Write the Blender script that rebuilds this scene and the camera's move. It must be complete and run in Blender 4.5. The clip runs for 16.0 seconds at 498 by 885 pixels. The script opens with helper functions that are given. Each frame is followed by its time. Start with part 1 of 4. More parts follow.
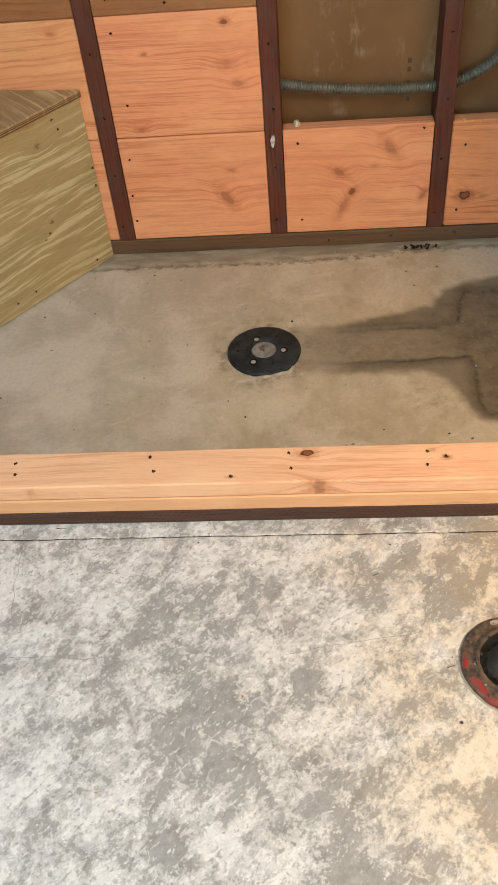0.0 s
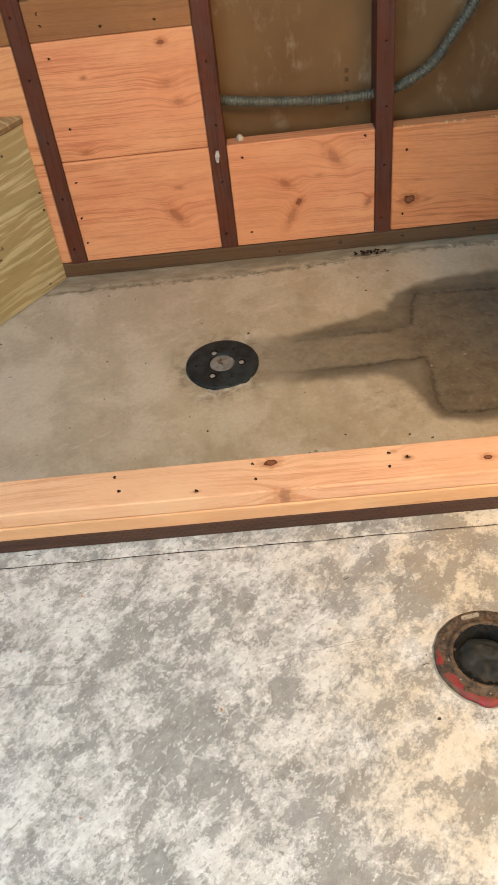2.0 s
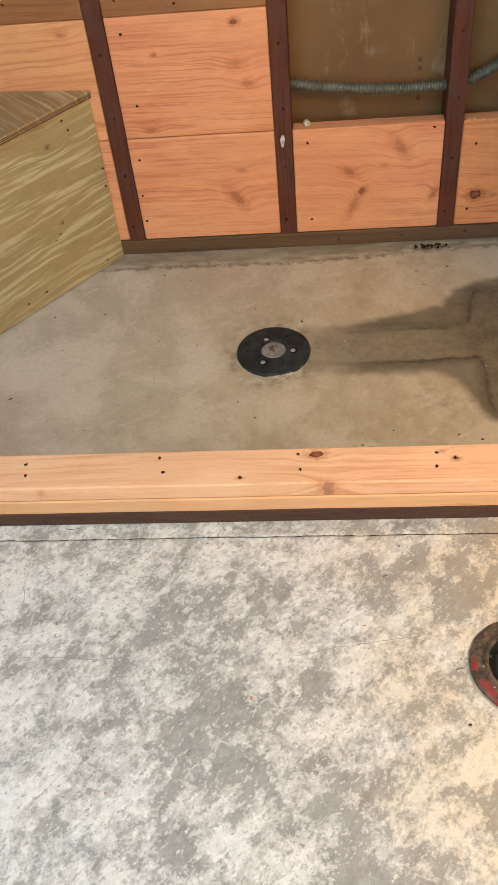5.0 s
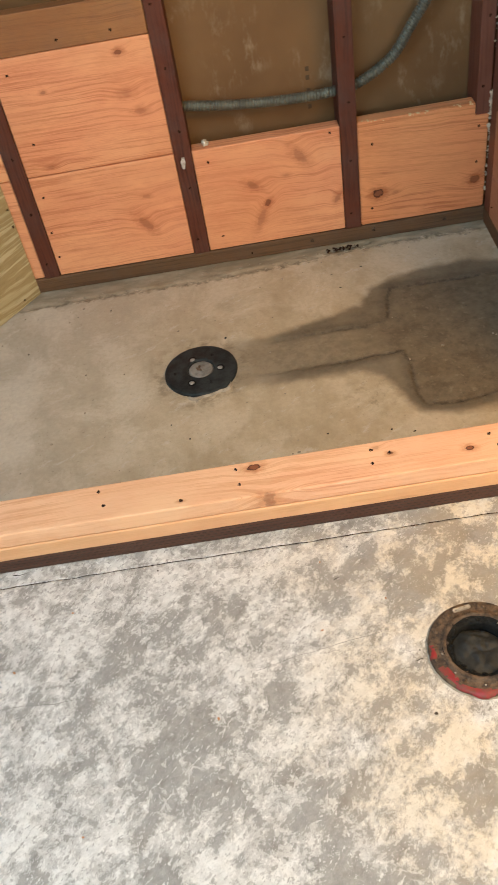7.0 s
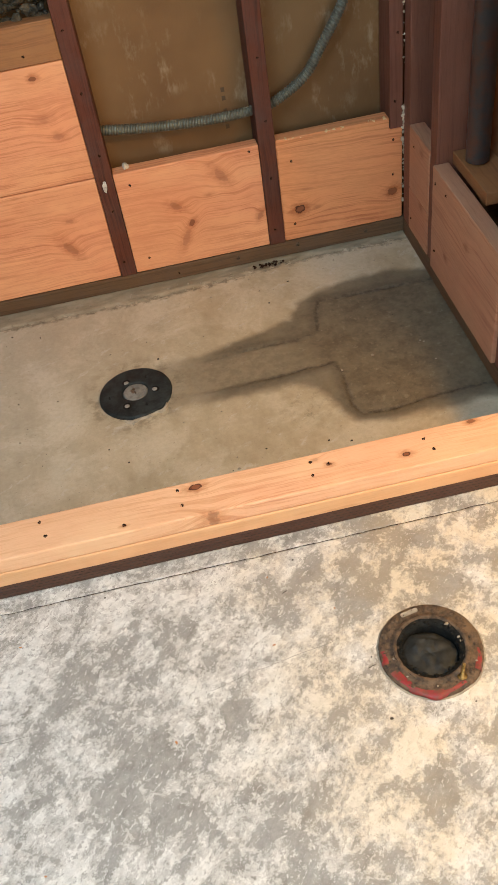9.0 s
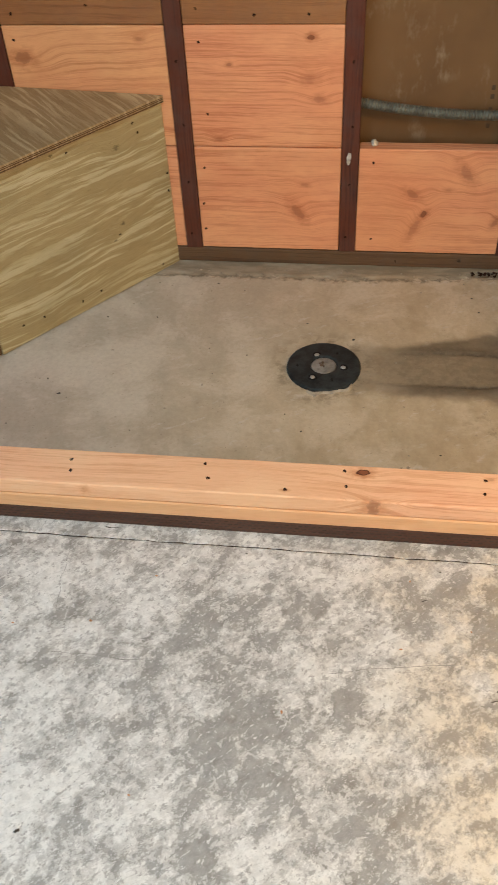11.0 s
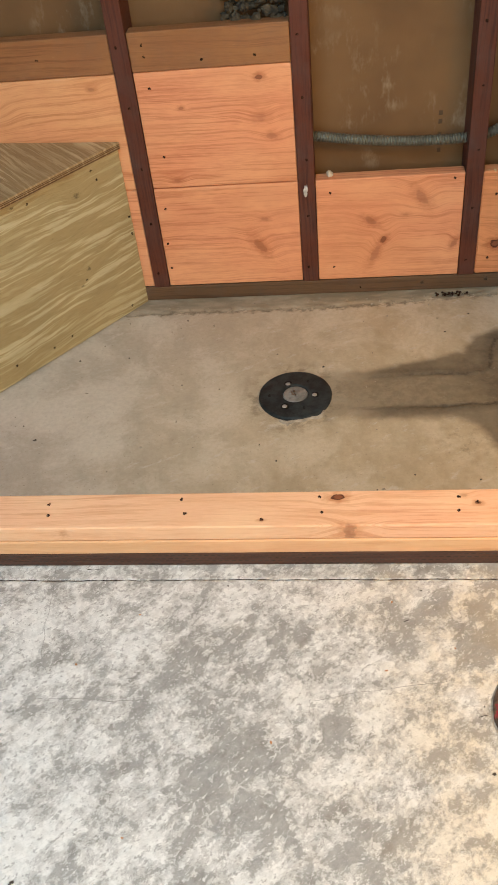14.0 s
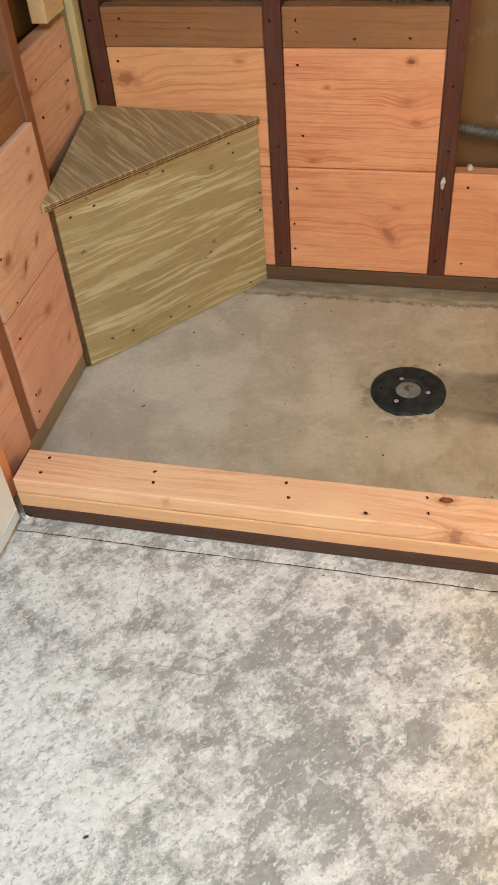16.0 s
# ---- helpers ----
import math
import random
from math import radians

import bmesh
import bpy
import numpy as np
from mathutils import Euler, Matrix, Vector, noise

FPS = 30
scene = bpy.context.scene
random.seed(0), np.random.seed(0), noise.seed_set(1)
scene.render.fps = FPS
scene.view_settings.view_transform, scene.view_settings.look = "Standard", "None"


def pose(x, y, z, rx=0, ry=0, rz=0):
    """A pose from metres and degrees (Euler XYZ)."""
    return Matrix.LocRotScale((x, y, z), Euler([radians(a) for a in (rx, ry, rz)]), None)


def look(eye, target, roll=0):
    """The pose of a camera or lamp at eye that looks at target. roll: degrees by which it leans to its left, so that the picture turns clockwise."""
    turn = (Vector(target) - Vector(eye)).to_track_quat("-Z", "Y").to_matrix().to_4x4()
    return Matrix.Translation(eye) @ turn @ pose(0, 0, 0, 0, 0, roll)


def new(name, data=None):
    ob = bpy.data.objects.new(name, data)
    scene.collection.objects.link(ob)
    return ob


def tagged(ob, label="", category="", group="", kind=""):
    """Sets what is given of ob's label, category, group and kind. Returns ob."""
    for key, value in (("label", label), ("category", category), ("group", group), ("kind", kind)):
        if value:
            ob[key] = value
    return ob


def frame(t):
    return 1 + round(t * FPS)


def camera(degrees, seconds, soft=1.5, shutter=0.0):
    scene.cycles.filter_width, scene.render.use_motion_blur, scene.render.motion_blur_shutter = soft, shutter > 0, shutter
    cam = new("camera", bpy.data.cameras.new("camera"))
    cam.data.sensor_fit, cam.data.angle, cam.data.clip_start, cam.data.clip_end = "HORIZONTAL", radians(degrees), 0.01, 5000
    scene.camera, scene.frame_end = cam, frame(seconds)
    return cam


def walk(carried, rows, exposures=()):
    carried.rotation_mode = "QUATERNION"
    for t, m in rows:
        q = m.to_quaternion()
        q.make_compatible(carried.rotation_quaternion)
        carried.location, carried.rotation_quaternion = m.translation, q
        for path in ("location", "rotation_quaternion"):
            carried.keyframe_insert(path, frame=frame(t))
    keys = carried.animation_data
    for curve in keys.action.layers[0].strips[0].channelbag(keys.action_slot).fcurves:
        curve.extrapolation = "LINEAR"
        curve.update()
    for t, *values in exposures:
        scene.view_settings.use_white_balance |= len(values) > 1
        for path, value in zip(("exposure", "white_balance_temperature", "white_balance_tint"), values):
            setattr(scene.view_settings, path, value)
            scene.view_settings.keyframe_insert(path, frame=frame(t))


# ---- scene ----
cam = camera(32.3, 16.0, shutter=0.5)
PATH = [
    (0, (0.081, -1.976, 1.31), (-0.073, -0.595, -0.129), -6.1),
    (0.5, (0.083, -1.974, 1.305), (-0.077, -0.598, -0.137), -6.0),
    (1, (0.08, -1.976, 1.313), (-0.075, -0.597, -0.127), -6.2),
    (1.5, (0.09, -1.982, 1.316), (-0.034, -0.593, -0.117), -7.1),
    (2, (0.093, -1.982, 1.317), (0.013, -0.581, -0.109), -7.7),
    (2.5, (0.101, -1.983, 1.316), (0.061, -0.586, -0.114), -8.5),
    (3, (0.097, -1.973, 1.316), (0.087, -0.6, -0.139), -8.4),
    (3.5, (0.088, -1.972, 1.314), (0.057, -0.602, -0.143), -6.4),
    (3.7, (0.079, -1.976, 1.319), (0.008, -0.603, -0.133), -4.7),
    (5.8, (0.105, -1.967, 1.316), (-0.116, -0.592, -0.118), -8.4),
    (6, (0.112, -1.969, 1.31), (-0.075, -0.58, -0.117), -9.1),
    (6.5, (0.117, -1.968, 1.313), (-0.004, -0.57, -0.112), -9.9),
    (7, (0.116, -1.972, 1.32), (0.052, -0.574, -0.109), -10.9),
    (7.5, (0.119, -1.972, 1.324), (0.096, -0.571, -0.104), -12.0),
    (8, (0.122, -1.974, 1.328), (0.142, -0.573, -0.099), -12.3),
    (8.2, (0.113, -1.972, 1.328), (0.16, -0.569, -0.096), -12.2),
    (10.3, (0.105, -1.971, 1.313), (0.137, -0.56, -0.104), -5.1),
    (10.5, (0.071, -1.972, 1.303), (0.001, -0.556, -0.107), -3.4),
    (11, (0.037, -1.977, 1.308), (-0.196, -0.58, -0.105), -3.6),
    (11.5, (0.031, -1.977, 1.312), (-0.249, -0.589, -0.101), -4.5),
    (12, (0.035, -1.982, 1.317), (-0.263, -0.591, -0.089), -5.4),
    (12.5, (0.04, -1.983, 1.315), (-0.272, -0.587, -0.083), -6.6),
    (13, (0.051, -1.986, 1.321), (-0.256, -0.579, -0.068), -7.5),
    (13.5, (0.063, -1.988, 1.323), (-0.211, -0.558, -0.048), -8.2),
    (14, (0.079, -1.985, 1.316), (-0.141, -0.535, -0.043), -7.1),
    (14.5, (0.038, -1.982, 1.319), (-0.226, -0.55, -0.051), -3.4),
    (15, (0.015, -1.981, 1.314), (-0.374, -0.577, -0.057), -3.7),
    (15.5, (0.012, -1.979, 1.315), (-0.4, -0.586, -0.06), -4.1),
    (16, (0.014, -1.979, 1.314), (-0.383, -0.582, -0.061), -5.3),
]
walk(cam, [(t, look(eye, target, roll)) for t, eye, target, roll in PATH],
     [(0, -0.02), (8.2, 0.0), (10.3, 0.14), (10.5, 0.16), (11.0, -0.20), (11.5, -0.12), (12.0, -0.04), (13.0, -0.03), (14.5, 0.02), (15.0, -0.05), (16.0, -0.07)])

# ---------------------------------------------------------------- light
world = bpy.data.worlds.new("sky")
scene.world = world
world.use_nodes = True
wn = world.node_tree.nodes
sky = wn.new("ShaderNodeTexSky")
sky.sky_type, sky.sun_disc = "NISHITA", False
sky.sun_elevation, sky.sun_rotation = radians(40), radians(200)
world.node_tree.links.new(sky.outputs["Color"], wn["Background"].inputs["Color"])
wn["Background"].inputs["Strength"].default_value = 0.12


def area_light(name, m, sx, sy, power, colour):
    lamp = bpy.data.lights.new(name, "AREA")
    lamp.shape, lamp.size, lamp.size_y, lamp.energy, lamp.color = "RECTANGLE", sx, sy, power, colour
    ob = new(name, lamp)
    ob.matrix_basis = m
    return ob


# daylight that enters by the window behind the camera
area_light("window_daylight", look((0.75, -3.58, 1.50), (0.55, 0.0, 1.20)), 1.5, 1.2, 29.5, (0.96, 0.90, 0.79))
# added cool fill from overhead, no known skylight; brightens the left floor and slab
area_light("overhead_cool_fill", look((-0.42, -1.95, 2.50), (-0.42, -1.949, 0.0)), 0.7, 0.8, 37, (0.47, 0.76, 1.0))
# added warm fill that tints the right side; no such lamp is known
area_light("warm_fill_light", look((1.15, -1.45, 1.45), (0.75, -1.15, 0.0)), 0.24, 0.24, 20.5, (1.0, 0.53, 0.10))


# ---------------------------------------------------------------- materials
class Nodes:
    """Short hand for a procedural material."""

    def __init__(self, name):
        self.mat = bpy.data.materials.new(name)
        self.mat.use_nodes = True
        self.t = self.mat.node_tree
        self.bsdf = self.t.nodes["Principled BSDF"]
        self.co = self.t.nodes.new("ShaderNodeTexCoord").outputs["Object"]

    def put(self, sock, v):
        if isinstance(v, bpy.types.NodeSocket):
            self.t.links.new(v, sock)
        elif isinstance(v, (tuple, list)) and sock.type == "RGBA" and len(v) == 3:
            sock.default_value = (*v, 1)
        else:
            sock.default_value = v

    def math(self, op, a, b=0.0, c=0.0, clamp=False):
        n = self.t.nodes.new("ShaderNodeMath")
        n.operation, n.use_clamp = op, clamp
        for i, v in enumerate((a, b, c)):
            self.put(n.inputs[i], v)
        return n.outputs[0]

    def vec(self, op, a, b=(0, 0, 0)):
        n = self.t.nodes.new("ShaderNodeVectorMath")
        n.operation = op
        self.put(n.inputs[0], a)
        if op == "SCALE":
            self.put(n.inputs["Scale"], b)
        else:
            self.put(n.inputs[1], b)
        return n.outputs["Value" if op in ("LENGTH", "DISTANCE", "DOT_PRODUCT") else "Vector"]

    def xyz(self, v):
        n = self.t.nodes.new("ShaderNodeSeparateXYZ")
        self.put(n.inputs[0], v)
        return n.outputs

    def join(self, x, y, z):
        n = self.t.nodes.new("ShaderNodeCombineXYZ")
        for i, v in enumerate((x, y, z)):
            self.put(n.inputs[i], v)
        return n.outputs[0]

    def turned(self, v, angle, scale):
        n = self.t.nodes.new("ShaderNodeMapping")
        self.put(n.inputs["Vector"], v)
        n.inputs["Rotation"].default_value = (0, 0, radians(angle))
        return self.vec("MULTIPLY", n.outputs[0], scale)

    def noise(self, v, scale, detail=4.0, rough=0.55, distortion=0.0):
        n = self.t.nodes.new("ShaderNodeTexNoise")
        self.put(n.inputs["Vector"], v)
        n.inputs["Scale"].default_value, n.inputs["Detail"].default_value = scale, detail
        n.inputs["Roughness"].default_value, n.inputs["Distortion"].default_value = rough, distortion
        return n.outputs["Fac"]

    def voronoi(self, v, scale):
        n = self.t.nodes.new("ShaderNodeTexVoronoi")
        self.put(n.inputs["Vector"], v)
        n.inputs["Scale"].default_value = scale
        return n.outputs["Distance"]

    def range(self, v, a, b, lo=0.0, hi=1.0):
        n = self.t.nodes.new("ShaderNodeMapRange")
        n.interpolation_type = "SMOOTHSTEP"
        for k, x in zip(("Value", "From Min", "From Max", "To Min", "To Max"), (v, a, b, lo, hi)):
            self.put(n.inputs[k], x)
        return n.outputs[0]

    def ramp(self, v, stops):
        n = self.t.nodes.new("ShaderNodeValToRGB")
        self.put(n.inputs[0], v)
        e = n.color_ramp.elements
        while len(e) < len(stops):
            e.new(0.5)
        for el, (p, c) in zip(e, stops):
            el.position, el.color = p, (*c, 1)
        return n.outputs[0]

    def mix(self, f, a, b, kind="MIX"):
        n = self.t.nodes.new("ShaderNodeMix")
        n.data_type, n.blend_type = "RGBA", kind
        self.put(n.inputs["Factor"], f)
        self.put(n.inputs["A"], a)
        self.put(n.inputs["B"], b)
        return n.outputs["Result"]

    def field(self, name):
        n = self.t.nodes.new("ShaderNodeAttribute")
        n.attribute_name = name
        return n.outputs["Fac"]

    def chance(self):
        return self.t.nodes.new("ShaderNodeObjectInfo").outputs["Random"]

    def done(self, colour, rough=0.6, metal=0.0, bump=None, depth=0.001, strength=1.0, gloss=0.5):
        self.put(self.bsdf.inputs["Base Color"], colour)
        self.put(self.bsdf.inputs["Roughness"], rough)
        self.put(self.bsdf.inputs["Metallic"], metal)
        self.put(self.bsdf.inputs["Specular IOR Level"], gloss)
        if bump is not None:
            n = self.t.nodes.new("ShaderNodeBump")
            n.inputs["Distance"].default_value, n.inputs["Strength"].default_value = depth, strength
            self.put(n.inputs["Height"], bump)
            self.put(self.bsdf.inputs["Normal"], n.outputs[0])
        return self.mat


def wood(name, light, dark, knots=(), rings=110.0, wander=0.03, line=0.62, grey=0.0, rough=0.62, knot_colour=(0.075, 0.022, 0.010), soft=0.0):
    """Sawn softwood: uneven growth rings along local x that sweep round knots (u, v, radius, darkness)."""
    n = Nodes(name)
    x, y, z = n.xyz(n.co)
    shift = n.math("MULTIPLY", n.chance(), 9.0)
    flow = n.join(n.math("ADD", n.math("MULTIPLY", x, 0.40), shift), shift, n.math("ADD", z, shift))
    bend = n.math("MULTIPLY", n.math("SUBTRACT", n.noise(flow, 2.6, 2.0, 0.4), 0.5), wander * 3.0)
    ripple = n.math("MULTIPLY", n.math("SUBTRACT", n.noise(n.join(n.math("MULTIPLY", x, 1.2), shift, z), 9.0, 2.0), 0.5), wander * 0.30)
    across = n.math("ADD", n.math("ADD", z, n.math("MULTIPLY", y, 0.8)), n.math("ADD", bend, ripple))
    heart = halo = core = None
    for ku, kv, kr, kd, *spike in knots:
        tilt, long = spike or (0.0, 1.6)
        away = n.vec("SUBTRACT", n.co, (ku, 0, kv))
        ca, sa = math.cos(radians(tilt)), math.sin(radians(tilt))
        d = n.vec("LENGTH", n.join(n.vec("DOT_PRODUCT", away, (ca / long, 0, sa / long)), 0.0, n.vec("DOT_PRODUCT", away, (-sa, 0, ca))))
        across = n.math("ADD", across, n.range(d, 0.0, kr * 5.0, kr * 1.7, 0.0))
        ragged = n.math("ADD", d, n.math("MULTIPLY", n.math("SUBTRACT", n.noise(n.co, 90.0, 3.0), 0.5), kr * 1.1))
        a = n.math("MULTIPLY", n.range(ragged, kr * 0.78, kr * 1.02, 1.0, 0.0), kd ** 2.2)
        c = n.math("MULTIPLY", n.range(ragged, kr * 0.50, kr * 0.80, 1.0, 0.0), kd ** 2.2)
        core = c if core is None else n.math("MAXIMUM", core, c)
        plume = n.math("ADD", ragged, n.math("MULTIPLY", n.math("SUBTRACT", n.noise(n.vec("MULTIPLY", n.co, (0.5, 1, 1.3)), 60.0, 4.0, 0.7), 0.5), kr * 4.0))
        b = n.math("MULTIPLY", n.range(plume, kr * 0.3, kr * 2.6, 1.0, 0.0), min(1.0, kd * 0.9 + 0.15))
        heart = a if heart is None else n.math("MAXIMUM", heart, a)
        halo = b if halo is None else n.math("MAXIMUM", halo, b)
    lane = n.math("ADD", across, shift)
    fine = n.noise(n.join(n.math("MULTIPLY", x, 0.07), y, lane), 480.0, 3.0, 0.6)
    broad = n.noise(n.join(n.math("MULTIPLY", x, 0.12), y, lane), 26.0, 3.0, 0.6)
    ring = n.noise(n.join(n.math("MULTIPLY", x, 0.022), 0.0, lane), rings * 1.35, 3.5, 0.62)
    late = n.range(ring, 0.47 - soft, 0.60 + soft)
    faded = n.range(n.noise(n.vec("ADD", n.vec("MULTIPLY", n.co, (0.35, 1.0, 1.0)), n.join(shift, 2.0, shift)), 7.0, 3.0), 0.35, 0.65, 0.30, 1.0)
    tone = n.math("ADD", n.math("MULTIPLY", n.math("MULTIPLY", late, faded), line), n.math("MULTIPLY", n.math("SUBTRACT", fine, 0.5), 1.0))
    tone = n.math("ADD", tone, n.math("MULTIPLY", n.math("SUBTRACT", broad, 0.42), 0.9), clamp=True)
    col = n.mix(tone, light, dark)
    big = n.noise(n.vec("ADD", n.vec("MULTIPLY", n.co, (0.5, 1.0, 1.0)), n.join(shift, 0.0, shift)), 6.0, 4.0)
    col = n.mix(n.range(big, 0.42, 0.72, 0.0, 0.45), col, n.mix(0.65, light, dark))
    col = n.mix(n.math("MULTIPLY", n.chance(), 0.12), col, (light[0] * 0.8, light[1] * 0.62, light[2] * 0.5))
    blush = n.noise(n.vec("ADD", n.vec("MULTIPLY", n.co, (0.4, 1.0, 1.1)), n.join(shift, 5.0, shift)), 4.5, 3.0, 0.6)
    col = n.mix(n.range(blush, 0.45, 0.66, 0.0, 0.40), col, n.mix(tone, (light[0] * 0.95, light[1] * 0.78, light[2] * 0.80), (dark[0] * 1.05, dark[1] * 0.90, dark[2])))
    check = n.noise(n.join(n.math("MULTIPLY", x, 0.9), y, n.math("MULTIPLY", lane, 14.0)), 7.0, 3.0, 0.6)
    col = n.mix(n.range(check, 0.66, 0.76, 0.0, 0.35), col, (dark[0] * 0.7, dark[1] * 0.6, dark[2] * 0.5))
    pale_patch = n.noise(n.vec("ADD", n.vec("MULTIPLY", n.co, (0.7, 1.0, 1.6)), n.join(3.0, shift, shift)), 8.0, 4.0, 0.6)
    col = n.mix(n.range(pale_patch, 0.52, 0.72, 0.0, 0.4), col, tuple(min(0.9, 1.12 * a) for a in light))
    if grey:
        dirt = n.noise(n.co, 11.0, 6.0, 0.65)
        col = n.mix(n.range(dirt, 0.35, 0.8, 0.0, grey), col, tuple(0.30 * a + 0.05 for a in light))
        wear = n.noise(n.vec("MULTIPLY", n.co, (0.5, 1, 1.5)), 55.0, 5.0, 0.7)
        col = n.mix(n.range(wear, 0.64, 0.76, 0.0, grey * 0.8), col, tuple(min(0.7, 1.5 * a + 0.06) for a in light))
    if heart is not None:
        col = n.mix(n.math("MULTIPLY", halo, 0.85), col, (dark[0] * 0.80, dark[1] * 0.68, dark[2] * 0.55))
        col = n.mix(heart, col, knot_colour)
        col = n.mix(n.math("MULTIPLY", core, 0.75), col, (0.31, 0.110, 0.048))
    bump = n.math("ADD", n.math("MULTIPLY", fine, 0.7), n.math("MULTIPLY", late, 0.3))
    return n.done(col, rough, 0.0, bump, 0.0006, 0.7, 0.3)


FIR_L, FIR_D = (0.82, 0.395, 0.200), (0.50, 0.160, 0.066)
PINE_L, PINE_D = (0.87, 0.53, 0.315), (0.62, 0.28, 0.135)
fir_plain = wood("fir_plain", FIR_L, FIR_D)
aged = wood("aged_lumber", (0.36, 0.165, 0.062), (0.17, 0.066, 0.026), rings=90, grey=0.3)
old_red = wood("old_red_stained_stud", (0.125, 0.036, 0.018), (0.040, 0.012, 0.007), rings=120, grey=0.5, rough=0.7)
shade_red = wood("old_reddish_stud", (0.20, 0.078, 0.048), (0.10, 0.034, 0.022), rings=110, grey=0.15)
old_warm = wood("old_warm_stud", (0.34, 0.150, 0.070), (0.17, 0.062, 0.032), rings=110, grey=0.3)
plate_wood = wood("weathered_treated_plate", (0.150, 0.086, 0.042), (0.070, 0.038, 0.020), rings=100, grey=0.35)
plate_grey = wood("grey_treated_plate", (0.34, 0.285, 0.20), (0.21, 0.165, 0.11), rings=100, grey=0.4)
treated_post = wood("green_treated_post", (0.36, 0.31, 0.15), (0.19, 0.15, 0.07), rings=80)
treated_edge = wood("cream_treated_strip", (0.60, 0.50, 0.26), (0.33, 0.25, 0.11), rings=90, line=0.8)
incised = wood("dark_brown_treated_board", (0.105, 0.052, 0.034), (0.055, 0.026, 0.019), rings=60)
pale = wood("pale_new_wood", (0.80, 0.60, 0.33), (0.62, 0.38, 0.17), rings=80, line=0.4)


def plywood(name, light, dark, streaks, patches, knots):
    """Rotary-cut veneer: pale latewood streaks of uneven width wandering over tan flats, with small knots (u, v, radius)."""
    n = Nodes(name)
    x, y, z = n.xyz(n.co)
    sway = n.math("MULTIPLY", n.math("SUBTRACT", n.noise(n.join(n.math("MULTIPLY", x, 0.45), 0.0, z), 5.0, 2.0, 0.5), 0.5), 0.08)
    jag = n.math("MULTIPLY", n.math("SUBTRACT", n.noise(n.join(n.math("MULTIPLY", x, 1.5), 0.0, n.math("MULTIPLY", z, 2.0)), 22.0, 3.0, 0.6), 0.5), 0.006)
    lane = n.math("ADD", n.math("ADD", z, sway), jag)
    for ku, kv, kr in knots:
        d = n.vec("LENGTH", n.vec("MULTIPLY", n.vec("SUBTRACT", n.co, (ku, 0, kv)), (0.5, 0, 1)))
        lane = n.math("ADD", lane, n.range(d, 0.0, kr * 5, kr * 1.2, 0.0))
    band = n.noise(n.join(n.math("MULTIPLY", x, 0.045), 0.0, lane), streaks, 3.0, 0.62)
    wide = n.noise(n.join(n.math("MULTIPLY", x, 0.12), 3.0, lane), streaks * 0.28, 3.0, 0.55)
    fibre = n.noise(n.join(n.math("MULTIPLY", x, 0.05), y, lane), 700.0, 3.0, 0.65)
    cream = n.math("MULTIPLY", n.range(band, 0.49, 0.58), n.range(wide, 0.36, 0.60, 0.35, 1.0))
    col = n.mix(cream, dark, light)
    col = n.mix(n.range(n.noise(n.vec("MULTIPLY", n.co, (0.6, 1, 1)), patches, 4.0), 0.42, 0.68, 0.0, 0.6), col, n.mix(cream, tuple(c * 0.80 for c in dark), tuple(c * 0.80 for c in light)))
    edge = n.math("MULTIPLY", n.range(n.math("ABSOLUTE", n.math("SUBTRACT", band, 0.465)), 0.0, 0.020, 1.0, 0.0), 0.30)
    col = n.mix(edge, col, tuple(c * 0.55 for c in dark))
    col = n.mix(n.range(fibre, 0.52, 0.75, 0.0, 0.5), col, tuple(c * 0.55 for c in dark))
    col = n.mix(n.range(fibre, 0.46, 0.28, 0.0, 0.3), col, light)
    tear = n.noise(n.join(n.math("MULTIPLY", x, 6.0), 0.0, n.math("MULTIPLY", z, 24.0)), 6.0, 4.0, 0.7)
    col = n.mix(n.range(tear, 0.67, 0.72, 0.0, 0.55), col, tuple(c * 0.32 for c in dark))
    for ku, kv, kr in knots:
        d = n.vec("LENGTH", n.vec("MULTIPLY", n.vec("SUBTRACT", n.co, (ku, 0, kv)), (0.7, 0, 1)))
        d = n.math("ADD", d, n.math("MULTIPLY", n.math("SUBTRACT", n.noise(n.co, 160.0, 4.0, 0.7), 0.5), kr * 3.5))
        col = n.mix(n.range(d, kr * 0.1, kr * 1.1, 0.85, 0.0), col, tuple(c * 0.30 for c in dark))
    return n.done(col, 0.72, 0.0, n.math("ADD", n.math("MULTIPLY", fibre, 0.6), n.math("MULTIPLY", cream, 0.5)), 0.0006, 0.7, 0.25)


ply_face = plywood("green_treated_plywood", (0.585, 0.515, 0.305), (0.400, 0.312, 0.152), 80, 9, ((-0.235, 0.085, 0.007), (0.120, -0.035, 0.006), (0.135, 0.160, 0.008), (0.09, -0.070, 0.004), (-0.20, 0.205, 0.004), (-0.04, 0.205, 0.004)))
ply_top = plywood("brown_treated_plywood", (0.56, 0.43, 0.245), (0.36, 0.24, 0.115), 95, 11, ((0.02, 0.03, 0.004), (0.15, -0.06, 0.005)))


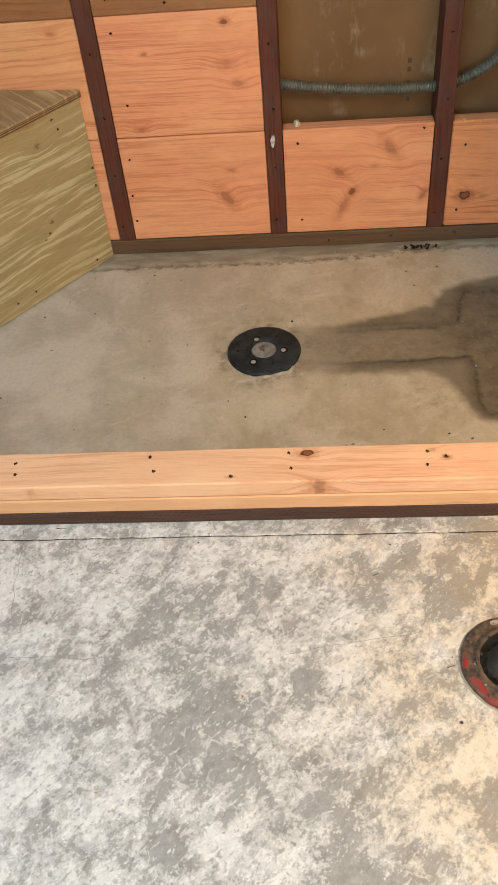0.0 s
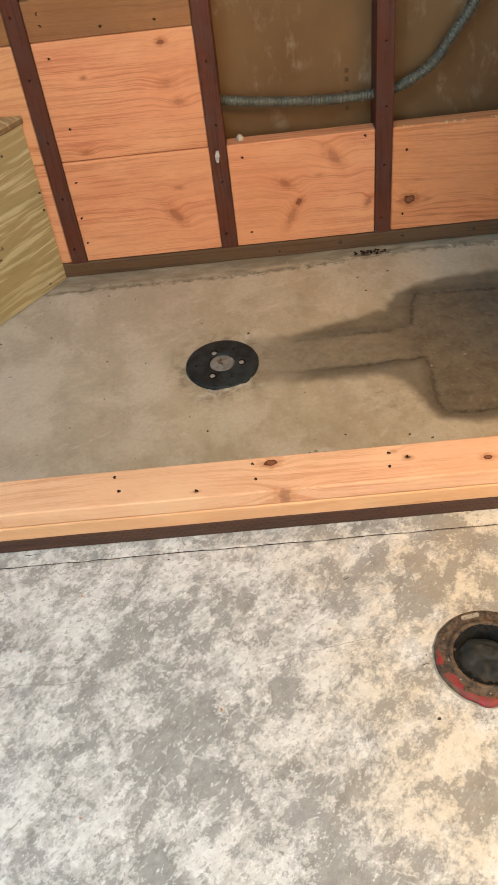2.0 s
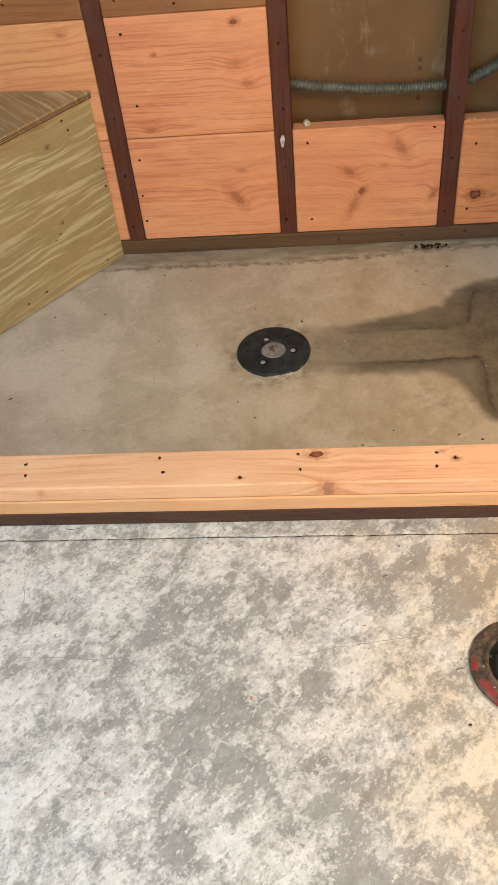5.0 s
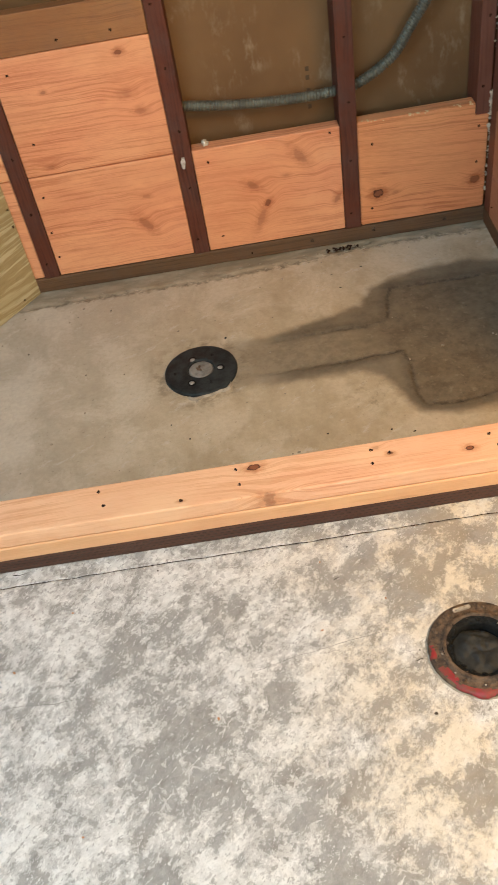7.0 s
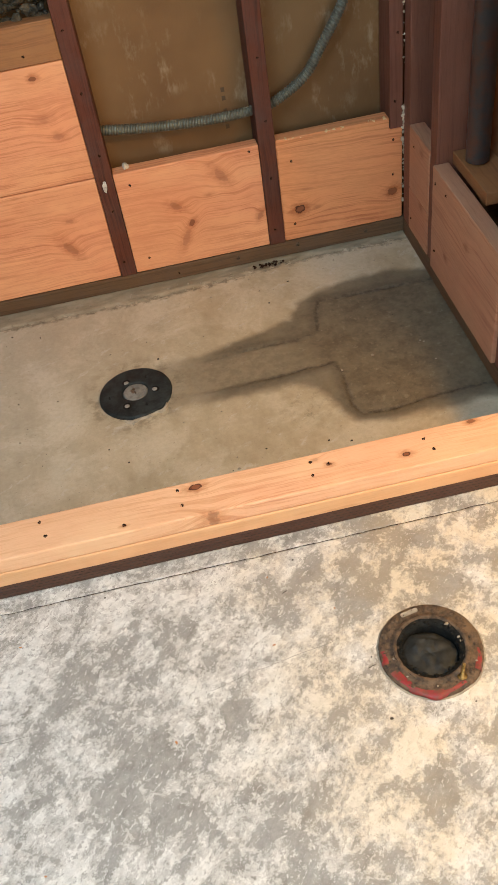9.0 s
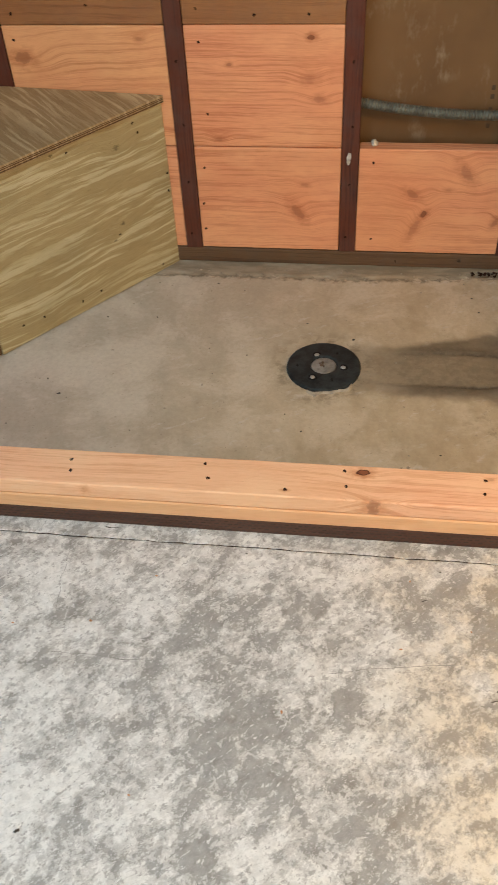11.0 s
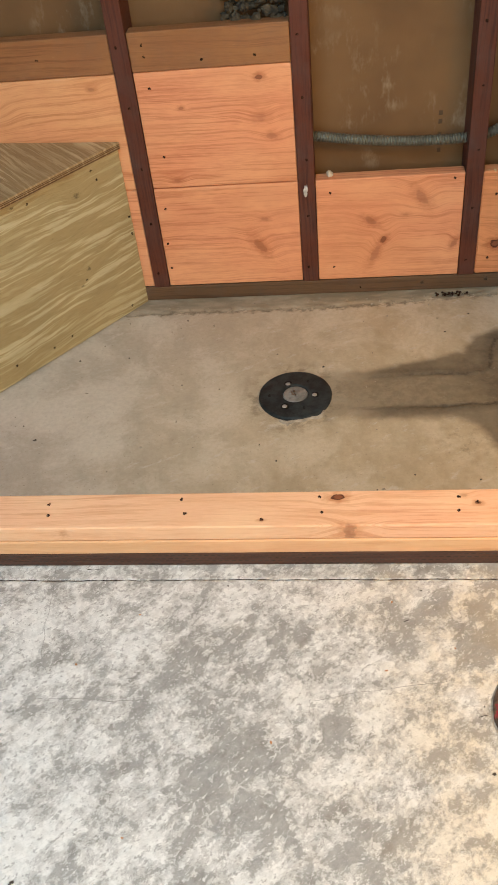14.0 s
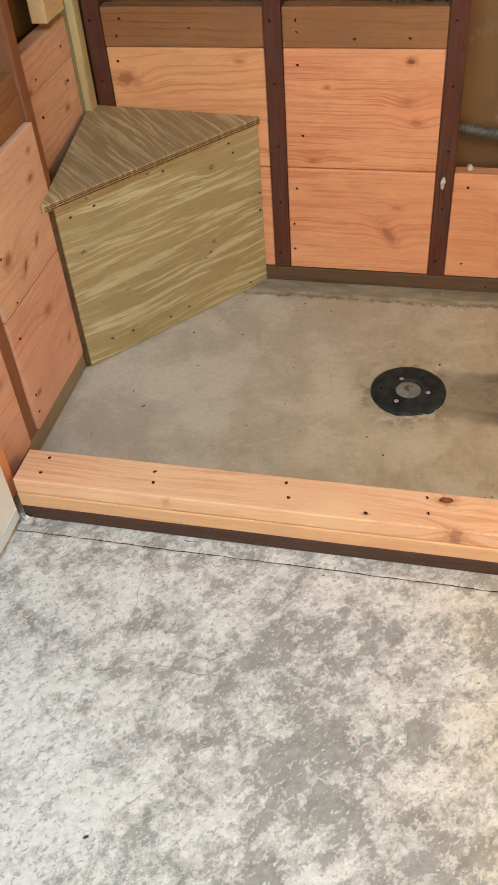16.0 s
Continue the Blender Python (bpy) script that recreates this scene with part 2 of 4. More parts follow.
def plain(name, colour, rough=0.5, metal=0.0, vary=0.35, scale=40.0, depth=0.0008, second=None, gloss=0.5):
    n = Nodes(name)
    a, b = n.noise(n.co, scale, 5.0, 0.65), n.noise(n.co, scale * 6, 3.0)
    dark = second or tuple(c * (1 - vary) for c in colour)
    col = n.mix(n.range(a, 0.35, 0.68), colour, dark)
    col = n.mix(n.range(b, 0.55, 0.8, 0.0, 0.3), col, tuple(c * 0.6 for c in colour))
    return n.done(col, n.range(a, 0.3, 0.7, rough * 0.85, min(1.0, rough * 1.2)), metal, n.math("ADD", a, n.math("MULTIPLY", b, 0.4)), depth, 0.7, gloss)


black_plastic = plain("black_drain_plastic", (0.009, 0.013, 0.014), 0.5, vary=0.4, second=(0.032, 0.039, 0.040), gloss=0.22)
ply_dark = plain("dark_plywood_glue_line_and_gap_shade", (0.130, 0.075, 0.036), 0.85, gloss=0.2)
galvanised = plain("dull_galvanised_steel", (0.27, 0.265, 0.24), 0.5, 0.15, 0.4, 60)
bolt_steel = plain("bright_bolt_steel", (0.40, 0.39, 0.36), 0.45, 0.3)
screw_metal = plain("dark_screw_hole", (0.034, 0.016, 0.009), 0.9, 0.0, gloss=0.1)
rust = plain("rusty_cast_iron", (0.15, 0.095, 0.055), 0.8, 0.1, 0.6, 60, 0.004, second=(0.045, 0.033, 0.025))
red_paint = plain("worn_red_paint", (0.27, 0.016, 0.020), 0.55, 0.0, 0.5, 55, second=(0.13, 0.045, 0.03))
brass = plain("tarnished_brass", (0.42, 0.27, 0.09), 0.4, 0.85, 0.6, 150)
black_rag = plain("black_plastic_rag", (0.030, 0.031, 0.029), 0.62, 0.0, 0.5, 25, 0.001, gloss=0.3)
pipe_black = plain("black_pipe", (0.014, 0.014, 0.013), 0.75, vary=0.5, depth=0.003, gloss=0.15)
conduit_steel = plain("blue_grey_flexible_steel", (0.185, 0.188, 0.150), 0.4, 0.45, 0.35, 30)
foam = plain("old_caulk", (0.70, 0.60, 0.45), 0.8, 0.0, 0.45, 60, 0.002)
ink = plain("faded_ink", (0.095, 0.056, 0.027), 0.9, vary=0.1)
rubble = plain("dark_mottled_insulation", (0.085, 0.065, 0.038), 0.95, 0.0, 0.8, 45, 0.004, second=(0.010, 0.012, 0.010))
vent_iron = plain("grimy_iron_pipe", (0.055, 0.06, 0.065), 0.35, 0.4, 0.5, 20, second=(0.11, 0.05, 0.035))
faint = plain("faint_crack", (0.30, 0.288, 0.262), 0.9)
sawdust = plain("orange_wood_chip", (0.55, 0.24, 0.08), 0.8)
grit = plain("dark_grit", (0.06, 0.045, 0.035), 0.9)
mortar = plain("pale_mortar", (0.40, 0.34, 0.26), 0.9, 0.0, 0.4, 60, 0.002)
paint_white = plain("white_paint_smear", (0.72, 0.68, 0.62), 0.7)


def drywall_paint(name, colour):
    n = Nodes(name)
    a, b = n.noise(n.co, 6.0, 6.0, 0.6), n.noise(n.co, 160.0, 3.0)
    col = n.mix(n.range(a, 0.5, 0.75), colour, tuple(c * 0.86 for c in colour))
    return n.done(col, 0.85, 0.0, n.math("ADD", n.math("MULTIPLY", a, 0.6), n.math("MULTIPLY", b, 0.25)), 0.001, 0.6)


white_wall = drywall_paint("white_drywall", (0.78, 0.79, 0.79))
blue_wall = drywall_paint("drywall_with_cool_daylight", (0.62, 0.72, 0.76))


def sheathing_board():
    n = Nodes("tan_sheathing_board")
    up = n.vec("MULTIPLY", n.co, (1.0, 1.0, 0.45))
    a, b = n.noise(n.co, 3.0, 4.0), n.noise(up, 22.0, 8.0, 0.72)
    col = n.mix(n.range(a, 0.3, 0.7), (0.215, 0.116, 0.047), (0.138, 0.072, 0.029))
    scuff = n.math("MULTIPLY", n.range(b, 0.50, 0.66), n.range(n.noise(n.co, 5.5, 2.0), 0.46, 0.60))
    col = n.mix(n.math("MULTIPLY", scuff, 0.42), col, (0.42, 0.33, 0.22))
    return n.done(col, 0.75, 0.0, n.noise(n.co, 220.0, 3.0), 0.0005, 0.5, 0.3)


sheathing = sheathing_board()

# outlines of the patched trench and of the damp stain that spreads from it
TRENCH = [(0.02, -0.365), (0.136, -0.360), (0.25, -0.352), (0.38, -0.355), (0.425, -0.346), (0.443, -0.263), (0.458, -0.222), (0.596, -0.228), (0.735, -0.229), (0.95, -0.229),
          (0.95, -0.642), (0.692, -0.642), (0.601, -0.645), (0.518, -0.655), (0.456, -0.649), (0.439, -0.615), (0.445, -0.505), (0.436, -0.466), (0.354, -0.465), (0.259, -0.472), (0.02, -0.474)]
DAMP = [(0.03, -0.345), (0.153, -0.328), (0.295, -0.289), (0.371, -0.270), (0.402, -0.209), (0.447, -0.183), (0.549, -0.158), (0.655, -0.150), (0.742, -0.176), (0.95, -0.18),
        (0.95, -0.69), (0.548, -0.692), (0.448, -0.680), (0.412, -0.650), (0.393, -0.595), (0.375, -0.540), (0.335, -0.512), (0.252, -0.510), (0.124, -0.516), (0.03, -0.50)]


def shower_concrete():
    n = Nodes("brown_grey_trowelled_concrete")
    wobble = n.noise(n.co, 9.0, 4.0, 0.6)
    wob2 = n.noise(n.co, 26.0, 4.0, 0.6)
    ragged = n.math("ADD", n.math("MULTIPLY", n.math("SUBTRACT", wobble, 0.5), 0.020), n.math("MULTIPLY", n.math("SUBTRACT", wob2, 0.5), 0.012))
    dist = n.math("ADD", n.field("trench"), n.math("MULTIPLY", ragged, 0.6))
    soak = n.math("ADD", n.field("damp"), n.math("MULTIPLY", ragged, 2.0))
    px, py, pz = n.xyz(n.co)
    streak = n.noise(n.turned(n.co, 72, (1.0, 1.9, 1.0)), 8.0, 9.0, 0.70)
    cloud = n.noise(n.co, 5.5, 7.0, 0.66, 0.4)
    fine = n.noise(n.co, 90.0, 6.0, 0.7)
    col = n.mix(n.range(streak, 0.32, 0.70), (0.500, 0.405, 0.268), (0.400, 0.320, 0.205))
    col = n.mix(n.range(cloud, 0.44, 0.62, 0.0, 0.7), col, (0.600, 0.515, 0.375))
    # cooler light on the west side, painted as a greyer tone that fades eastwards
    west = n.range(n.math("ADD", px, n.math("MULTIPLY", py, -0.35)), -0.75, 0.35)
    col = n.mix(n.math("MULTIPLY", n.math("SUBTRACT", 1.0, west), 0.75), col, n.mix(n.range(cloud, 0.4, 0.62), (0.455, 0.425, 0.365), (0.60, 0.565, 0.49)))
    pale_mark = n.range(n.noise(n.turned(n.co, -30, (1, 2.2, 1)), 16.0, 7.0, 0.7), 0.56, 0.68, 0.0, 0.55)
    col = n.mix(pale_mark, col, (0.600, 0.545, 0.455))
    # damp stain round the patched trench; the channel has dried more than the square pad
    west_fade = n.range(px, 0.06, 0.20, 0.35, 1.0)
    band = n.math("MULTIPLY", n.range(soak, -0.018, 0.012, 1.0, 0.0), west_fade)
    deep = n.range(wobble, 0.3, 0.7, 0.85, 1.0)
    mottled = n.mix(n.range(n.noise(n.co, 20.0, 6.0, 0.7), 0.36, 0.64), (0.088, 0.069, 0.044), (0.135, 0.106, 0.068))
    col = n.mix(n.math("MULTIPLY", n.math("MULTIPLY", band, deep), 0.90), col, mottled)
    inside = n.range(dist, -0.010, 0.002, 1.0, 0.0)
    channel = n.mix(n.range(n.noise(n.co, 34.0, 6.0, 0.72), 0.38, 0.62), (0.270, 0.217, 0.140), (0.200, 0.160, 0.103))
    pad = n.mix(n.range(n.noise(n.co, 24.0, 6.0, 0.7), 0.36, 0.64), (0.102, 0.078, 0.048), (0.158, 0.122, 0.076))
    col = n.mix(n.math("MULTIPLY", inside, n.range(px, 0.04, 0.20, 0.55, 0.92)), col, n.mix(n.range(n.math("ADD", px, n.math("MULTIPLY", n.math("SUBTRACT", wobble, 0.5), 0.25)), 0.26, 0.50), channel, pad))
    grey_dust = n.math("MULTIPLY", inside, n.range(n.noise(n.co, 60.0, 5.0, 0.7), 0.56, 0.68, 0.0, 0.35))
    col = n.mix(grey_dust, col, (0.32, 0.275, 0.20))
    joint = n.math("MULTIPLY", n.range(n.math("ABSOLUTE", n.math("ADD", dist, n.math("MULTIPLY", n.math("SUBTRACT", n.noise(n.co, 75.0, 5.0, 0.7), 0.5), 0.016))), 0.0, 0.0085, 1.0, 0.0), n.range(n.noise(n.co, 30.0, 6.0, 0.75), 0.34, 0.62))
    joint = n.math("MULTIPLY", joint, n.range(px, 0.12, 0.42, 0.20, 1.0))
    rim = n.math("MULTIPLY", n.range(n.math("ABSOLUTE", n.math("SUBTRACT", dist, 0.008)), 0.0, 0.026, 0.55, 0.0), n.range(px, 0.10, 0.30, 0.25, 1.0))
    col = n.mix(rim, col, (0.068, 0.053, 0.034))
    col = n.mix(n.math("MULTIPLY", joint, 0.9), col, (0.035, 0.028, 0.019))
    # ragged, grimy strip along the plate; its step's shadow is painted along the ledge
    edge = n.math("ADD", n.range(px, 0.05, 0.5, -0.066, -0.032), n.math("MULTIPLY", n.math("SUBTRACT", wob2, 0.5), 0.05))
    strip = n.range(n.math("SUBTRACT", py, edge), -0.004, 0.004)
    col = n.mix(n.math("MULTIPLY", strip, n.range(n.noise(n.vec("MULTIPLY", n.co, (0.4, 1.5, 1)), 24.0, 5.0, 0.6), 0.35, 0.65, 0.45, 0.85)), col, (0.190, 0.155, 0.102))
    ledge = n.range(n.math("ABSOLUTE", n.math("SUBTRACT", py, n.math("ADD", edge, n.math("MULTIPLY", n.math("SUBTRACT", n.noise(n.co, 60.0, 5.0, 0.7), 0.5), 0.03)))), 0.002, 0.013, 1.0, 0.0)
    col = n.mix(n.math("MULTIPLY", ledge, n.range(n.noise(n.co, 46.0, 6.0, 0.75), 0.40, 0.68, 0.0, 0.85)), col, (0.085, 0.066, 0.043))
    col = n.mix(n.math("MULTIPLY", ledge, n.range(n.noise(n.vec("MULTIPLY", n.co, (1, 2.5, 1)), 30.0, 5.0, 0.7), 0.55, 0.60, 0.0, 0.75)), col, (0.58, 0.49, 0.36))
    spot = n.vec("LENGTH", n.vec("MULTIPLY", n.vec("SUBTRACT", n.co, (0.345, -0.595, 0.0)), (1.0, 1.0, 0.0)))
    mould = n.math("MULTIPLY", n.range(spot, 0.0, 0.10, 1.0, 0.0), n.range(n.noise(n.co, 48.0, 6.0, 0.75), 0.50, 0.66))
    col = n.mix(n.math("MULTIPLY", mould, 0.5), col, (0.10, 0.08, 0.05))
    ring = n.vec("LENGTH", n.vec("MULTIPLY", n.vec("SUBTRACT", n.co, (-0.0335, -0.4245, 0.0)), (1.0, 1.0, 0.0)))
    grime = n.math("MULTIPLY", n.range(ring, 0.095, 0.15, 1.0, 0.0), n.range(n.noise(n.co, 22.0, 5.0, 0.7), 0.46, 0.62))
    col = n.mix(n.math("MULTIPLY", grime, 0.6), col, (0.15, 0.115, 0.07))
    pits = n.range(n.noise(n.co, 130.0, 2.0), 0.66, 0.74, 0.0, 0.35)
    col = n.mix(pits, col, (0.12, 0.09, 0.06))
    col = n.mix(n.range(fine, 0.35, 0.7, 0.0, 0.22), col, (0.270, 0.215, 0.150))
    rough = n.math("SUBTRACT", 0.82, n.math("MULTIPLY", band, 0.15))
    return n.done(col, rough, 0.0, n.math("ADD", fine, n.math("MULTIPLY", streak, 0.5)), 0.0012, 0.6, 0.35)


def floor_concrete():
    n = Nodes("grey_concrete_with_white_residue")
    px, py, pz = n.xyz(n.co)
    drift = n.vec("SCALE", n.join(n.noise(n.co, 16.0, 4.0, 0.6), n.noise(n.vec("ADD", n.co, (5, 5, 5)), 16.0, 4.0, 0.6), 0.0), 0.06)
    warp = n.vec("ADD", n.turned(n.co, -50, (1.0, 1.12, 1.0)), drift)
    a = n.noise(warp, 14.0, 10.0, 0.66)
    b = n.noise(n.turned(n.co, -50, (0.95, 1.2, 1.0)), 46.0, 9.0, 0.76)
    c = n.noise(n.co, 150.0, 4.0, 0.7)
    film = n.field("residue")
    mask = n.math("ADD", n.math("ADD", n.math("MULTIPLY", a, 0.53), n.math("MULTIPLY", b, 0.35)), n.math("MULTIPLY", c, 0.12))
    mask = n.math("ADD", mask, n.math("MULTIPLY", film, 0.041))
    grey = n.mix(n.range(b, 0.34, 0.66), (0.360, 0.346, 0.322), (0.240, 0.230, 0.213))
    grey = n.mix(n.range(n.noise(n.turned(n.co, -50, (1, 1.4, 1)), 17.0, 6.0, 0.65), 0.50, 0.66, 0.0, 0.75), grey, (0.205, 0.192, 0.172))
    milky = n.mix(n.range(n.noise(n.co, 60.0, 7.0, 0.75), 0.36, 0.64), (0.44, 0.428, 0.402), (0.58, 0.565, 0.535))
    col = n.mix(n.range(mask, 0.466, 0.494), grey, milky)
    # crisp flakes of white film over the grey
    chalk = n.mix(n.range(n.noise(n.co, 70.0, 6.0, 0.75), 0.38, 0.62), (0.60, 0.588, 0.558), (0.75, 0.736, 0.702))
    col = n.mix(n.range(mask, 0.522, 0.532, 0.0, 0.95), col, chalk)
    # scraped-off chips inside the film, and small leftovers of film on the grey
    chip = n.noise(n.turned(n.co, -48, (0.9, 1.25, 1.0)), 78.0, 6.0, 0.70)
    col = n.mix(n.range(chip, 0.570, 0.585, 0.0, 0.75), col, (0.300, 0.290, 0.270))
    speck = n.noise(n.vec("ADD", n.turned(n.co, -48, (0.8, 1.5, 1.0)), (3, 1, 0)), 95.0, 5.0, 0.70)
    col = n.mix(n.range(speck, 0.595, 0.610, 0.0, 0.8), col, (0.68, 0.67, 0.64))
    # trowel scratches
    scratch = n.noise(n.turned(n.co, -28, (0.06, 1.0, 1.0)), 260.0, 3.0, 0.6)
    col = n.mix(n.math("MULTIPLY", n.range(scratch, 0.60, 0.70, 0.0, 0.4), n.range(a, 0.45, 0.6)), col, (0.36, 0.345, 0.32))
    # warm light on the right side, painted as a tan tint that grows with x
    tan = n.math("MULTIPLY", n.range(n.noise(n.vec("ADD", n.co, (9, 2, 0)), 6.0, 5.0, 0.65), 0.36, 0.6), n.range(px, -0.10, 0.40))
    col = n.mix(n.math("MULTIPLY", tan, 0.65), col, n.mix(n.range(mask, 0.47, 0.53), (0.325, 0.268, 0.190), (0.66, 0.555, 0.385)))
    grain = n.noise(n.co, 340.0, 3.0, 0.7)
    col = n.mix(n.range(grain, 0.54, 0.72, 0.0, 0.22), col, (0.26, 0.24, 0.21))
    col = n.mix(n.range(grain, 0.44, 0.28, 0.0, 0.18), col, (0.76, 0.74, 0.69))
    rough = n.range(mask, 0.46, 0.56, 0.55, 0.8)
    return n.done(col, rough, 0.0, n.math("ADD", n.math("MULTIPLY", n.range(mask, 0.515, 0.535), 0.5), n.math("MULTIPLY", c, 0.6)), 0.0011, 0.55, 0.4)


slab_mat, floor_mat = shower_concrete(), floor_concrete()


# ---------------------------------------------------------------- building helpers
def part(name, bm, material, parent, label="", m=None, smooth=False):
    me = bpy.data.meshes.new(name)
    bm.to_mesh(me)
    bm.free()
    me.materials.append(material)
    if smooth:
        me.polygons.foreach_set("use_smooth", [True] * len(me.polygons))
    ob = new(name, me)
    ob.parent = parent
    if m is not None:
        ob.matrix_basis = m
    return tagged(ob, label) if label else ob


def box(lo, hi, bevel=0.0, segments=1):
    bm = bmesh.new()
    bmesh.ops.create_cube(bm, size=1)
    for v in bm.verts:
        v.co = [lo[i] + (v.co[i] + 0.5) * (hi[i] - lo[i]) for i in range(3)]
    if bevel:
        bmesh.ops.bevel(bm, geom=bm.edges[:], offset=bevel, segments=segments, affect="EDGES", profile=0.5)
    return bm


def lathe(profile, steps=64, wobble=0.0, a0=0.0, a1=360.0):
    """Turns a profile of (radius, height) round z; radius and height may vary a little."""
    bm = bmesh.new()
    full = abs(a1 - a0) >= 360
    count = steps if full else steps + 1
    rows = []
    for r, h in profile:
        row = []
        for i in range(count):
            a = radians(a0 + (a1 - a0) * i / steps)
            k = 1 + wobble * (noise.noise((math.cos(a) * 3, math.sin(a) * 3, r * 40)))
            row.append(bm.verts.new((r * k * math.cos(a), r * k * math.sin(a), h + wobble * 0.02 * noise.noise((math.cos(a) * 5, math.sin(a) * 5, 7 + r * 60)))))
        rows.append(row)
    for p, q in zip(rows, rows[1:]):
        for i in range(count if full else count - 1):
            j = (i + 1) % count
            bm.faces.new((p[i], p[j], q[j], q[i]))
    bmesh.ops.remove_doubles(bm, verts=bm.verts[:], dist=1e-6)
    bmesh.ops.recalc_face_normals(bm, faces=bm.faces[:])
    return bm


def empty(name):
    return new(name)


def screw_mesh():
    bm = lathe([(0.0001, 0.0004), (0.0018, 0.0003), (0.0024, 0.0006), (0.0032, 0.0005), (0.0038, -0.0004)], 10, 0.3)
    bmesh.ops.rotate(bm, verts=bm.verts[:], matrix=Matrix.Rotation(radians(90), 3, "X"))
    me = bpy.data.meshes.new("screw")
    bm.to_mesh(me)
    bm.free()
    me.materials.append(screw_metal)
    return me


SCREW = screw_mesh()
FRONT = pose(0, 0, 0)                    # board face towards -y
EAST = pose(0, 0, 0, 0, 0, 90)           # board face towards +x, local x to +y
WEST = pose(0, 0, 0, 0, 0, -90)          # board face towards -x, local x to -y
FLAT = pose(0, 0, 0, -90, 0, 0)          # board lying, face up
UP = pose(0, 0, 0, 0, -90, 0)            # upright, face towards -y


def lumber(name, at, turn, length, width, thick, material, parent, label="", screws=(), bevel=0.0025, warp=0.0008):
    """A board with its front face centred at a place; screws as (u, v) on that face."""
    bm = box((-length / 2, 0, -width / 2), (length / 2, thick, width / 2), bevel, 2)
    cuts = [e for e in bm.edges if abs(e.verts[0].co.x - e.verts[1].co.x) > length * 0.8]
    bmesh.ops.subdivide_edges(bm, edges=cuts, cuts=max(3, int(length / 0.06)), use_grid_fill=True)
    seed = (at[0] * 3.1, at[1] * 7.7, at[2] * 5.3)
    for v in bm.verts:
        p = v.co
        k = noise.noise((p.x * 9 + seed[0], p.z * 9 + seed[1], p.y * 9 + seed[2]))
        q = noise.noise((p.x * 40 + seed[1], p.z * 30 + seed[2], p.y * 30))
        p.y += warp * k
        p.z += warp * 0.8 * q
    ob = part(name, bm, material, parent, label, Matrix.Translation(at) @ turn)
    for u, w in screws:
        s = new("screw", SCREW)
        s.parent = ob
        s.matrix_basis = pose(u, -0.0002, w, 0, random.uniform(0, 180), 0)
    return ob


# ---------------------------------------------------------------- floor of the room
def wobbly(x, y, f, s=0.0):
    return noise.fractal((x * f + s, y * f - s, s), 1.0, 2.0, 4)


def grid_mesh(xs, ys, height, keep=None):
    verts = [(x, y, height(x, y)) for y in ys for x in xs]
    w = len(xs)
    faces = []
    for j in range(len(ys) - 1):
        for i in range(w - 1):
            if keep is None or keep((xs[i] + xs[i + 1]) / 2, (ys[j] + ys[j + 1]) / 2):
                faces.append((j * w + i, j * w + i + 1, (j + 1) * w + i + 1, (j + 1) * w + i))
    return verts, faces


def sheet(name, verts, faces, material, **fields):
    """A grid as one mesh; fields give each vertex a number that its material reads by name."""
    me = bpy.data.meshes.new(name)
    me.from_pydata(verts, [], faces)
    me.materials.append(material)
    me.polygons.foreach_set("use_smooth", [True] * len(me.polygons))
    places = np.array(verts)[:, :2]
    for key, law in fields.items():
        me.attributes.new(key, "FLOAT", "POINT").data.foreach_set("value", law(places[:, 0], places[:, 1]).astype(np.float32))
    return new(name, me)


def outline_distance(x, y, ring):
    """Distance to a closed outline, negative inside it."""
    x, y = np.asarray(x, float), np.asarray(y, float)
    best, within = np.full(x.shape, 9.0), np.zeros(x.shape, bool)
    for (ax, ay), (bx, by) in zip(ring, ring[1:] + ring[:1]):
        dx, dy = bx - ax, by - ay
        t = np.clip(((x - ax) * dx + (y - ay) * dy) / (dx * dx + dy * dy), 0, 1)
        best = np.minimum(best, np.hypot(x - ax - t * dx, y - ay - t * dy))
        if ay != by:
            within ^= ((ay > y) != (by > y)) & (x < ax + (y - ay) * dx / dy)
    return np.where(within, -best, best)


# where the white film lies thickest and where it is worn off: x, y, reach, strength
FILM = [(-0.27, -1.105, 0.04, 1.0), (0.06, -1.064, 0.045, 1.0), (-0.187, -1.254, 0.04, 1.0), (-0.02, -1.219, 0.04, 0.9), (0.13, -1.235, 0.045, 1.0), (0.247, -1.194, 0.05, 0.9), (0.113, -1.347, 0.032, 1.2),
        (0.051, -1.400, 0.030, 0.9), (-0.066, -1.515, 0.05, 0.9), (0.05, -1.545, 0.045, 0.7), (0.24, -1.49, 0.06, 0.9), (-0.60, -1.38, 0.15, 1.2), (-0.55, -1.07, 0.07, 0.9), (-0.47, -1.55, 0.09, 0.8), (-0.30, -1.455, 0.05, 0.6),
        (-0.159, -1.0, 0.05, 0.8), (0.40, -1.345, 0.04, 0.8), (0.30, -1.00, 0.035, 0.6)]
